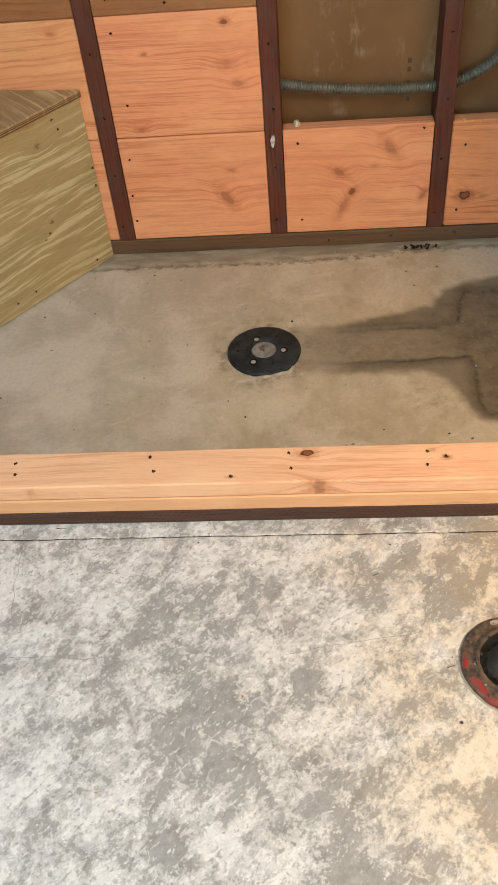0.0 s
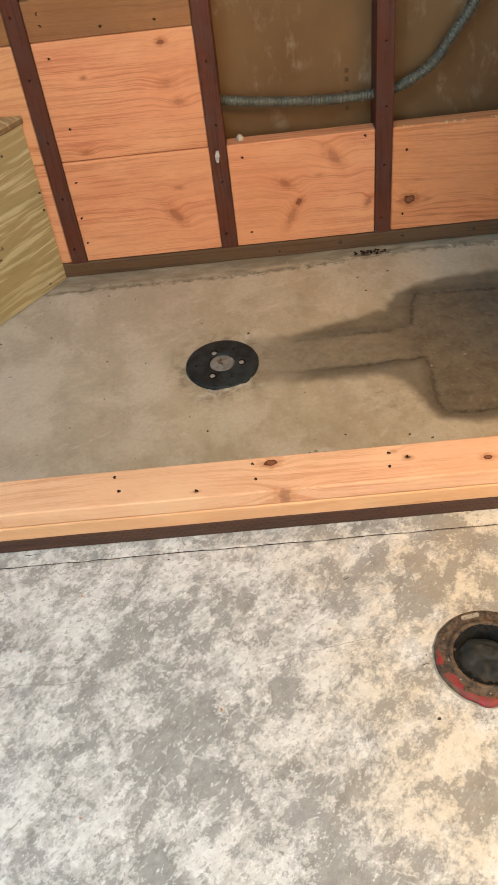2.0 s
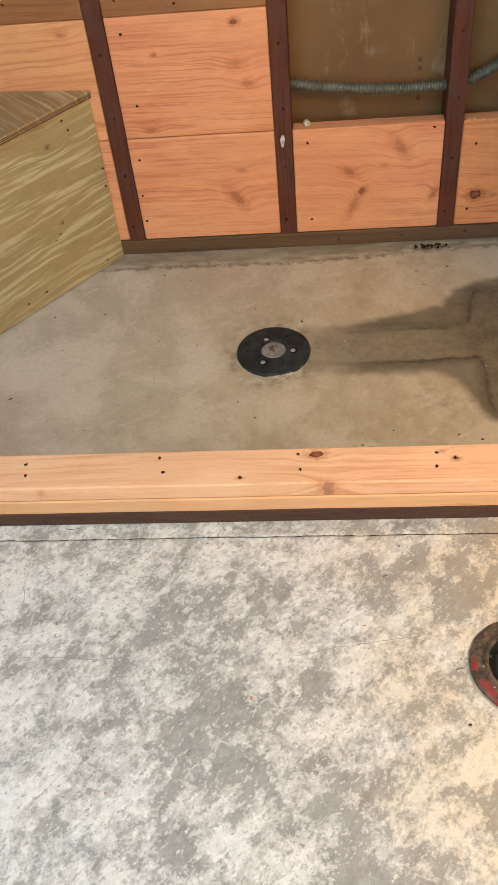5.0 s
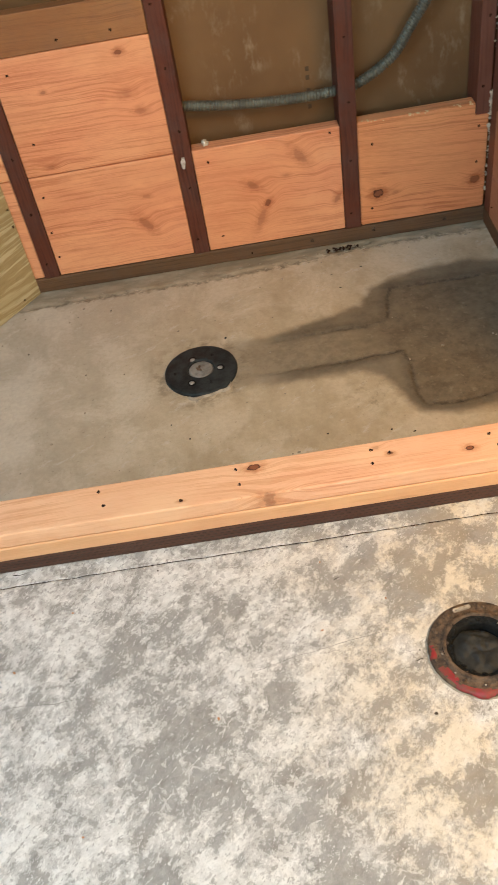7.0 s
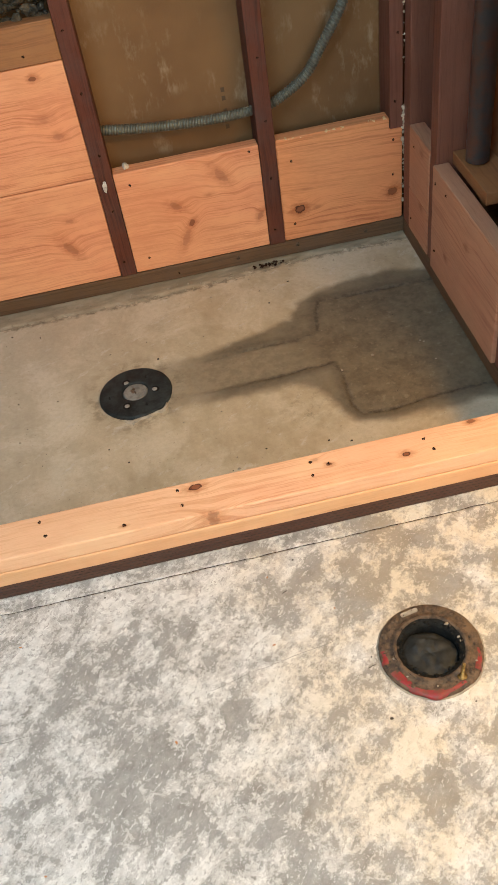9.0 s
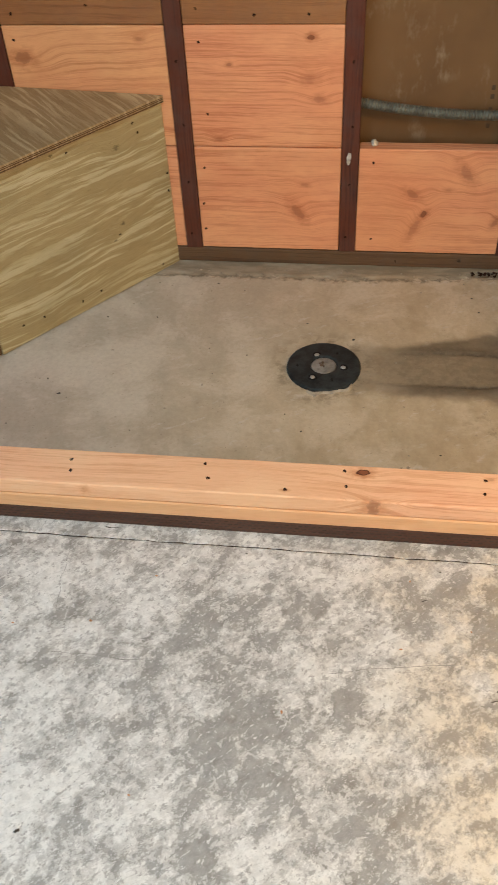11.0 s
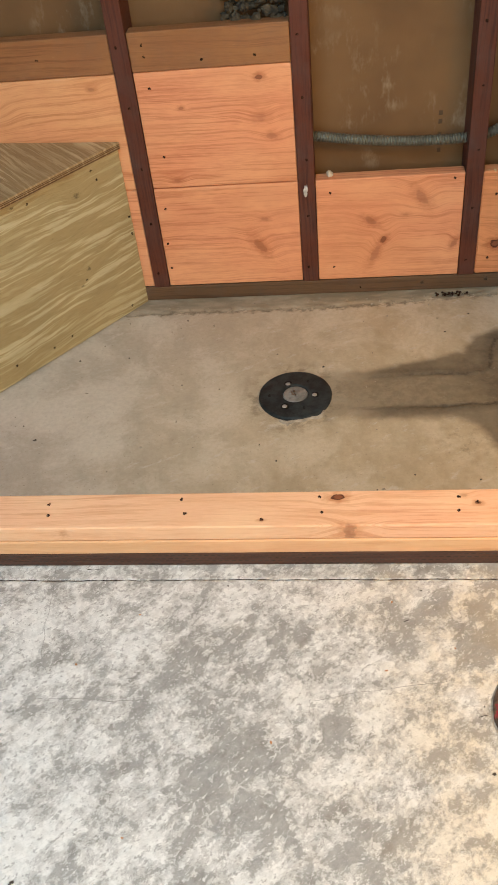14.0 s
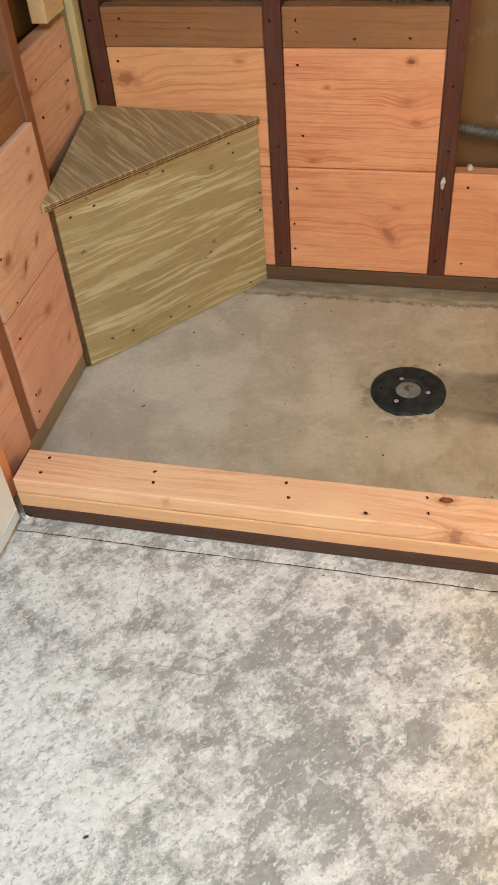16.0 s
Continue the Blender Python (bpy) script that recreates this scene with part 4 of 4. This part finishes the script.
curb_screws = [(-0.5, -0.869), (-0.495, -0.898), (-0.237, -0.860), (-0.226, -0.897), (-0.078, -0.914), (0.03, -0.859), (0.034, -0.898), (0.29, -0.863), (0.286, -0.897), (0.323, -0.876),
               (0.513, -0.868), (0.523, -0.899), (-0.727, -0.862), (-0.729, -0.905)]


def curb_board(name, y0, y1, z0, z1, material, label, screws=(), bevel=0.005):
    ob = lumber(name, (0, (y0 + y1) / 2 - CY, z1), FLAT, 1.520, y1 - y0, z1 - z0, material, curb, label, [(x - CX, y - (y0 + y1) / 2) for x, y in screws], bevel, 0.0006)
    return ob


curb_board("top_board", -0.9310, -0.8420, 0.0766, 0.1135, curb_wood, "salmon-yellow new pine top board", curb_screws, 0.003)
curb_board("middle_board", -0.9325, -0.8430, 0.0385, 0.0750, curb_low, "yellow new pine middle board", (), 0.003)
sill = curb_board("bottom_board", -0.9310, -0.8440, 0.0005, 0.0381, incised, "dark brown incised treated board", (), 0.003)
# rows of short incising cuts along the face of the sill
bm = bmesh.new()
for row in range(4):
    for i in range(115):
        x = -0.75 + i * 0.013 + (row % 2) * 0.0065
        z = 0.0065 + row * 0.008
        lo, hi = (x - 0.004, -0.0466, z - 0.0006), (x + 0.004, -0.0454, z + 0.0006)
        made = bmesh.ops.create_cube(bm, size=1)["verts"]
        for v in made:
            v.co = [lo[k] + (v.co[k] + 0.5) * (hi[k] - lo[k]) for k in range(3)]
cuts = part("incision", bm, grit, curb, "rows of short dark incisions")
tagged(cuts, kind="stuff")

# ---------------------------------------------------------------- corner bench
bench = empty("corner_bench")
tagged(bench, "triangular corner bench of green treated plywood", "bench")
bench.location = (-0.829, -0.452, 0)
AX, AY, BX, BY = -0.829, -0.452, -0.453, -0.001
theta = math.degrees(math.atan2(BY - AY, BX - AX))
length = math.hypot(BX - AX, BY - AY)
front = lumber("front_panel", (0.522 * (BX - AX), 0.522 * (BY - AY), 0.2235), pose(0, 0, 0, 0, 0, theta), length * 0.956, 0.441, 0.018, ply_face, bench, "green-streaked plywood front panel",
               [(u - 0.522 * length, z - 0.2235) for u, z in ((0.059, 0.40), (0.496, 0.424), (0.508, 0.397), (0.58, 0.265), (0.578, 0.218), (0.412, 0.164), (0.096, 0.053), (0.156, 0.047), (0.328, 0.037), (0.269, 0.034), (0.531, 0.020), (0.307, 0.42), (0.12, 0.405))],
               0.001, 0.0005)


def bench_top():
    bm = bmesh.new()
    ring = [(-0.446, -0.003, 0.462), (-0.852, -0.003, 0.482), (-0.874, -0.010, 0.483), (-0.821, -0.470, 0.461), (-0.815, -0.472, 0.461)]
    f = bm.faces.new([bm.verts.new((x + 0.645, y + 0.235, z - 0.462)) for x, y, z in ring])
    out = bmesh.ops.extrude_face_region(bm, geom=[f])
    bmesh.ops.translate(bm, verts=[v for v in out["geom"] if isinstance(v, bmesh.types.BMVert)], vec=(0, 0, -0.0175))
    bmesh.ops.recalc_face_normals(bm, faces=bm.faces[:])
    bmesh.ops.bevel(bm, geom=bm.edges[:], offset=0.001, segments=1, affect="EDGES")
    turn = pose(0, 0, 0, 0, 0, -44)
    bm.transform((turn @ pose(0, 0, 0, -90, 0, 0)).inverted())
    return part("seat_panel", bm, ply_top, bench, "brown-streaked plywood seat panel", Matrix.Translation((-0.645 + 0.829, -0.235 + 0.452, 0.462)) @ turn @ pose(0, 0, 0, -90, 0, 0))


seat = bench_top()
# brown ply edge, darkened to paint in the shadow of the gap beside it
part("edge_strip", box((0.014, 0.003, 0.004), (0.0255, 0.016, 0.440), 0.001), ply_dark, bench, "brown plywood edge with the gap's shade in its colour", pose(0, 0, 0, 0, 0, theta))
for z, tall, m in ((0.4475, 0.0012, ply_dark), (0.4525, 0.0010, ply_dark), (0.4562, 0.0007, ply_dark)):
    ply = part("ply_layer", box((0.002, -0.0006, -tall), (0.594, 0.001, tall)), m, bench, "dark veneer line in the plywood edge")
    ply.matrix_basis = Matrix.Translation(Vector((0.014, -0.020, z))) @ pose(0, 0, 0, 0, 0, math.degrees(math.atan2(0.469, 0.369)))
lumber("cleat", (0.30, 0.448, 0.425), FRONT, 0.12, 0.036, 0.036, fir_plain, bench, "pine cleat")


# ---------------------------------------------------------------- conduit
def spline(points, step):
    out = []
    for i in range(len(points) - 1):
        p = [Vector(points[max(0, min(len(points) - 1, i + k))]) for k in (-1, 0, 1, 2)]
        k = max(2, int((p[2] - p[1]).length / step))
        for j in range(k):
            t = j / k
            out.append(0.5 * (2 * p[1] + (p[2] - p[0]) * t + (2 * p[0] - 5 * p[1] + 4 * p[2] - p[3]) * t * t + (3 * p[1] - p[0] - 3 * p[2] + p[3]) * t ** 3))
    return out


def conduit():
    path = spline([(-0.10, 0.05, 0.445), (0.0, 0.046, 0.430), (0.128, 0.045, 0.411), (0.265, 0.045, 0.400), (0.384, 0.045, 0.401), (0.449, 0.045, 0.414), (0.523, 0.045, 0.459), (0.568, 0.045, 0.522),
                   (0.613, 0.046, 0.590), (0.645, 0.047, 0.66), (0.668, 0.048, 0.75), (0.678, 0.048, 0.9), (0.68, 0.048, 1.3)], 0.0013)
    bm = bmesh.new()
    run, prev, rings = 0.0, path[0], []
    side = Vector((0, 1, 0))
    for i, p in enumerate(path):
        run += (p - prev).length
        prev = p
        t = (path[min(i + 1, len(path) - 1)] - path[max(0, i - 1)]).normalized()
        b = t.cross(side).normalized()
        r = []
        for k in range(14):
            a = 2 * math.pi * k / 14
            rib = 0.0114 + 0.0018 * math.sin(2 * math.pi * (run / 0.0075 + k / 14))
            r.append(bm.verts.new(p + (side * math.cos(a) + b * math.sin(a)) * rib))
        rings.append(r)
    for p, q in zip(rings, rings[1:]):
        for k in range(14):
            bm.faces.new((p[k], p[(k + 1) % 14], q[(k + 1) % 14], q[k]))
    ob = part("flexible_conduit", bm, conduit_steel, None, smooth=True)
    tagged(ob, "blue-grey ribbed flexible steel conduit through the studs", "conduit")


conduit()

# ---------------------------------------------------------------- shower drain
drain = empty("shower_drain")
drain.location = (*DRAIN, 0.0)
tagged(drain, "round black shower drain flange set in the concrete", "drain")
part("flange", lathe([(0.030, 0.004), (0.031, 0.0085), (0.034, 0.0095), (0.042, 0.0085), (0.060, 0.0075), (0.079, 0.0072), (0.0845, 0.0066), (0.0868, 0.0045), (0.0870, -0.004)], 72, 0.012), black_plastic, drain, "black plastic flange", smooth=True)
part("plug", lathe([(0.0001, 0.0072), (0.012, 0.0074), (0.0135, 0.0064), (0.020, 0.0066), (0.0265, 0.0078), (0.0285, 0.0066), (0.030, 0.002)], 40, 0.02), galvanised, drain, "dull galvanised plug", smooth=True)
part("smear", lathe([(0.0001, 0.0086), (0.006, 0.0084), (0.009, 0.0070)], 12, 0.6), rust, drain, "rusty smear", pose(-0.003, 0.002, 0))
for bx, by in ((-0.018, 0.037), (0.046, -0.005), (-0.023, -0.044)):
    well = part("bolt_hole", lathe([(0.0001, 0.0082), (0.0100, 0.0085), (0.0112, 0.0068)], 16), pipe_black, drain, "", pose(bx, by, 0.0003))
    part("bolt", lathe([(0.0001, 0.0106), (0.0040, 0.0098), (0.0058, 0.0092), (0.0062, 0.0080)], 12), bolt_steel, drain, "bright steel bolt", pose(bx - 0.0005, by - 0.001, 0), smooth=True)
for bx, by in ((-0.061, -0.004), (0.022, -0.050), (0.030, 0.045)):
    part("slot", lathe([(0.0001, 0.0078), (0.004, 0.0078), (0.0045, 0.0068)], 12, 0.2), pipe_black, drain, "", pose(bx, by, 0.0004))
lip = part("mortar_lip", lathe([(0.0865, 0.003), (0.0885, 0.0040), (0.0920, 0.0024), (0.095, -0.002)], 40, 0.10, -112, -40), mortar, None, m=pose(*DRAIN, 0))
tagged(lip, "pale broken mortar lip beside the drain", "mortar")

# ---------------------------------------------------------------- closet flange
closet = empty("closet_flange")
closet.location = (*TOILET, 0.0)
tagged(closet, "rusty closet flange with worn red paint in the floor", "pipe flange")
part("ring", lathe([(0.088, -0.004), (0.0885, 0.005), (0.086, 0.0085), (0.074, 0.0090), (0.066, 0.0085), (0.0655, 0.012), (0.060, 0.0135), (0.057, 0.011), (0.056, 0.000)], 72, 0.02), rust, closet, "rusty cast-iron ring", smooth=True)
part("collar", lathe([(0.0640, 0.0088), (0.0625, 0.0125), (0.0590, 0.0105), (0.0560, 0.0112), (0.0530, 0.0070), (0.0495, 0.0062), (0.0475, -0.002), (0.047, -0.03), (0.048, -0.09)], 72, 0.07), pipe_black, closet, "black pipe collar", smooth=True)
for a0, a1, low in ((170, 188, 0.0765), (200, 232, 0.0715), (228, 266, 0.0770), (264, 296, 0.0800), (316, 346, 0.0775)):
    part("red_paint", lathe([(0.0888, 0.0035), (0.0892, 0.0058), (0.0866, 0.0095), (0.0815, 0.0098), (low, 0.0096)], 24, 0.10, a0, a1), red_paint, closet, "worn red paint", smooth=True)
for a in (35, 78, 120, 150, 230, 310):
    part("rivet", lathe([(0.0001, 0.0125), (0.003, 0.0120), (0.0045, 0.0095), (0.005, 0.008)], 10, 0.2), rust, closet, "", pose(0.078 * math.cos(radians(a)), 0.078 * math.sin(radians(a)), 0))
part("bolt_slot", box((-0.016, -0.004, 0.0085), (0.016, 0.004, 0.0095), 0.002), mortar, closet, "mortar-filled slot", pose(0.077 * math.cos(radians(100)), 0.077 * math.sin(radians(100)), 0, 0, 0, 10))
part("closet_bolt", lathe([(0.0001, 0.040), (0.0025, 0.040), (0.003, 0.0385), (0.003, 0.012), (0.008, 0.0115), (0.0085, 0.009)], 14), brass, closet, "tarnished brass bolt", pose(0.031, -0.064, 0, -8, 6, 0), smooth=True)


def rag():
    """A crumpled bag pressed into the pipe: flat facets with soft creases, lower on the far side."""
    bm = bmesh.new()
    n = 26
    rows = []
    for i in range(n + 1):
        row = []
        for k in range(48):
            a = 2 * math.pi * k / 48
            r = (0.0470 + 0.003 * noise.noise((math.cos(a) * 2, math.sin(a) * 2, 5))) * i / n
            x, y = r * math.cos(a), r * math.sin(a)
            crease = abs(noise.noise((x * 55, y * 40, 2))) * 0.006 + abs(noise.noise((x * 28 + 3, y * 60, 8))) * 0.005
            z = -0.002 + crease - 0.007 * (i / n) ** 4 - 0.30 * max(0.0, 0.6 * x + 0.8 * y - 0.020)
            row.append(bm.verts.new((x - 0.002, y - 0.003, z)))
        rows.append(row)
    for p, q in zip(rows, rows[1:]):
        for k in range(48):
            bm.faces.new((p[k], p[(k + 1) % 48], q[(k + 1) % 48], q[k]))
    bmesh.ops.remove_doubles(bm, verts=bm.verts[:], dist=1e-6)
    ob = part("stuffed_rag", bm, black_rag, None, m=pose(*TOILET, 0), smooth=True)
    tagged(ob, "crumpled black plastic bag stuffed in the closet pipe", "bag")


rag()
dirt = crumbs(90, lambda i: ((TOILET[0] + (0.056 + 0.030 * ((i * 37) % 10) / 10) * math.cos(i * 2.4), TOILET[1] + (0.056 + 0.030 * ((i * 37) % 10) / 10) * math.sin(i * 2.4), 0.0095), 0), 0.0012, 0.0036, "flange_dirt", rust)
tagged(dirt, "crumbs of rust and dirt on the closet flange", "debris", kind="stuff")
flakes = crumbs(12, lambda i: ((TOILET[0] + (0.052 + 0.028 * ((i * 53) % 10) / 10) * math.cos(i * 1.9), TOILET[1] + (0.052 + 0.028 * ((i * 53) % 10) / 10) * math.sin(i * 1.9), 0.0105), 0), 0.0010, 0.0030, "wax_flakes", mortar)
tagged(flakes, "pale flakes of old wax on the closet flange", "debris", kind="stuff")
crust = crumbs(110, lambda i: ((TOILET[0] + (0.0475 + 0.013 * ((i * 29) % 11) / 11) * math.cos(i * 2.4), TOILET[1] + (0.0475 + 0.013 * ((i * 29) % 11) / 11) * math.sin(i * 2.4), 0.006 + 0.004 * ((i * 29) % 11) / 11), 0), 0.0014, 0.0042, "pipe_crust", pipe_black)
tagged(crust, "black crust flaking off the closet pipe rim", "debris", kind="stuff")
grout = part("grout_ring", lathe([(0.0885, 0.0015), (0.0898, 0.0020), (0.0912, 0.0012), (0.0925, -0.002)], 90, 0.02), mortar, None, m=pose(*TOILET, 0))
tagged(grout, "pale grout ring round the closet flange", "grout")


# ---------------------------------------------------------------- grit and chips
def scatter(name, material, places, low, high, label):
    def at(i):
        x, y = places[i]
        z = slab_height(x, y) if y > -0.85 else floor_height(x, y)
        return (x, y, z + low * 0.5), 0
    ob = crumbs(len(places), at, low, high, name, material)
    tagged(ob, label, "debris", kind="stuff")


rnd = random.Random(5)
scatter("wood_chips", sawdust, [(-0.309, -1.049), (-0.409, -1.157), (0.264, -1.119), (-0.549, -1.174), (-0.682, -1.169), (-0.271, -1.459), (0.143, -1.164), (0.16, -1.02), (-0.05, -1.30)], 0.002, 0.0034, "orange sawdust chips on the floor")
scatter("dark_grit", grit, [(0.226, -0.693), (-0.11, -0.59), (-0.083, -0.259), (-0.469, -0.689), (-0.679, -0.508), (-0.431, -1.531), (-0.147, -0.982), (0.215, -0.994), (0.30, -1.345), (0.30, -1.23), (0.44, -1.35)]
        + [(rnd.uniform(-0.75, 0.7), rnd.uniform(-0.83, -0.07)) for _ in range(45)], 0.0009, 0.0028, "dark specks of grit on the concrete")
scatter("mud_crumbs", grit, [(-0.429, -1.530), (-0.426, -1.528), (-0.640, -0.560), (-0.637, -0.558)], 0.0020, 0.0034, "dark mud crumbs on the concrete")
scatter("pale_grit", mortar, [(0.36, -0.135), (0.197, -0.111), (-0.225, -0.738), (0.528, -0.467), (0.649, -0.453), (0.655, -0.460)] + [(rnd.uniform(-0.4, 0.72), rnd.uniform(-0.07, -0.02)) for _ in range(60)]
        + [(rnd.uniform(-0.7, 0.7), rnd.uniform(-0.8, -0.08)) for _ in range(25)], 0.001, 0.0035, "pale crumbs of mortar along the wall")
fluff = crumbs(40, lambda i: ((-0.775 + rnd.gauss(0, 0.006), -1.125 + rnd.gauss(0, 0.016), 0.004 + abs(rnd.gauss(0, 0.008))), 0), 0.0012, 0.0042, "dust_clump", grit)
tagged(fluff, "dark clump of dust at the foot of the drywall", "dust", kind="stuff")
lump = crumbs(5, lambda i: ((-0.772 + 0.006 * (i % 3), -0.948 + 0.005 * (i % 2), 0.006 + 0.003 * i), 0), 0.006, 0.010, "plaster_lump", paint_white)
tagged(lump, "white plaster lump at the foot of the drywall", "plaster")


# ---------------------------------------------------------------- rest of the room
drywall = tagged(part("wall_west", box((-0.90, -3.6, 0.010), (-0.787, -0.9415, 2.44)), white_wall, None), "white painted drywall", "wall", kind="structure")
# bluish daylight on the drywall's foot, put into the colour of a thin band
part("cool_light_band", box((-0.7868, -1.795, 0.012), (-0.7845, -0.945, 0.040), 0.0008), blue_wall, drywall, "drywall foot band with bluish daylight in its colour")


def wall_with_window():
    """Wall behind the camera with a window opening cut through it."""
    bm = bmesh.new()
    for lo, hi in (((-0.90, -3.72, 0.0), (0.0, -3.60, 2.44)), ((1.50, -3.72, 0.0), (2.54, -3.60, 2.44)), ((0.0, -3.72, 0.0), (1.50, -3.60, 0.90)), ((0.0, -3.72, 2.10), (1.50, -3.60, 2.44))):
        for v in bmesh.ops.create_cube(bm, size=1)["verts"]:
            v.co = [lo[k] + (v.co[k] + 0.5) * (hi[k] - lo[k]) for k in range(3)]
    return tagged(part("wall_south", bm, white_wall, None), "plain white wall with a window behind the camera", "wall", kind="structure")


wall_with_window()
tagged(part("wall_east", box((2.42, -3.60, 0.0), (2.54, 0.1, 2.44)), white_wall, None), "plain white side wall", "wall", kind="structure")
tagged(part("wall_north", box((0.90, -0.94, 0.0), (2.42, -0.84, 2.44)), white_wall, None), "plain white wall beside the shower", "wall", kind="structure")
# unseen ceiling; its opening is made up to let the overhead fill through
bm = bmesh.new()
for lo, hi in (((-1.0, -3.72, 2.44), (2.54, -2.36, 2.56)), ((-1.0, -1.54, 2.44), (2.54, 0.12, 2.56)), ((-1.0, -2.36, 2.44), (-0.78, -1.54, 2.56)), ((-0.06, -2.36, 2.44), (2.54, -1.54, 2.56))):
    for v in bmesh.ops.create_cube(bm, size=1)["verts"]:
        v.co = [lo[k] + (v.co[k] + 0.5) * (hi[k] - lo[k]) for k in range(3)]
tagged(part("ceiling", bm, white_wall, None), "plain white ceiling with an opening for the added overhead fill", "ceiling", kind="structure")
# unseen pendant shell, made up to house the warm fill
lamp = part("added_pendant", lathe([(0.0001, 2.44), (0.05, 2.44), (0.05, 2.42), (0.006, 2.415), (0.006, 1.60), (0.03, 1.59), (0.17, 1.49), (0.172, 1.49), (0.035, 1.60), (0.0001, 1.61)], 32), white_wall, None, m=pose(1.15, -1.45, 0))
tagged(lamp, "made-up white pendant shell, unseen, round the warm fill", "lamp")
ground = part("ground", box((-60, -60, -0.35), (60, 60, -0.25)), mortar, None)
tagged(ground, "plain pale ground outside the window", "ground", kind="structure")
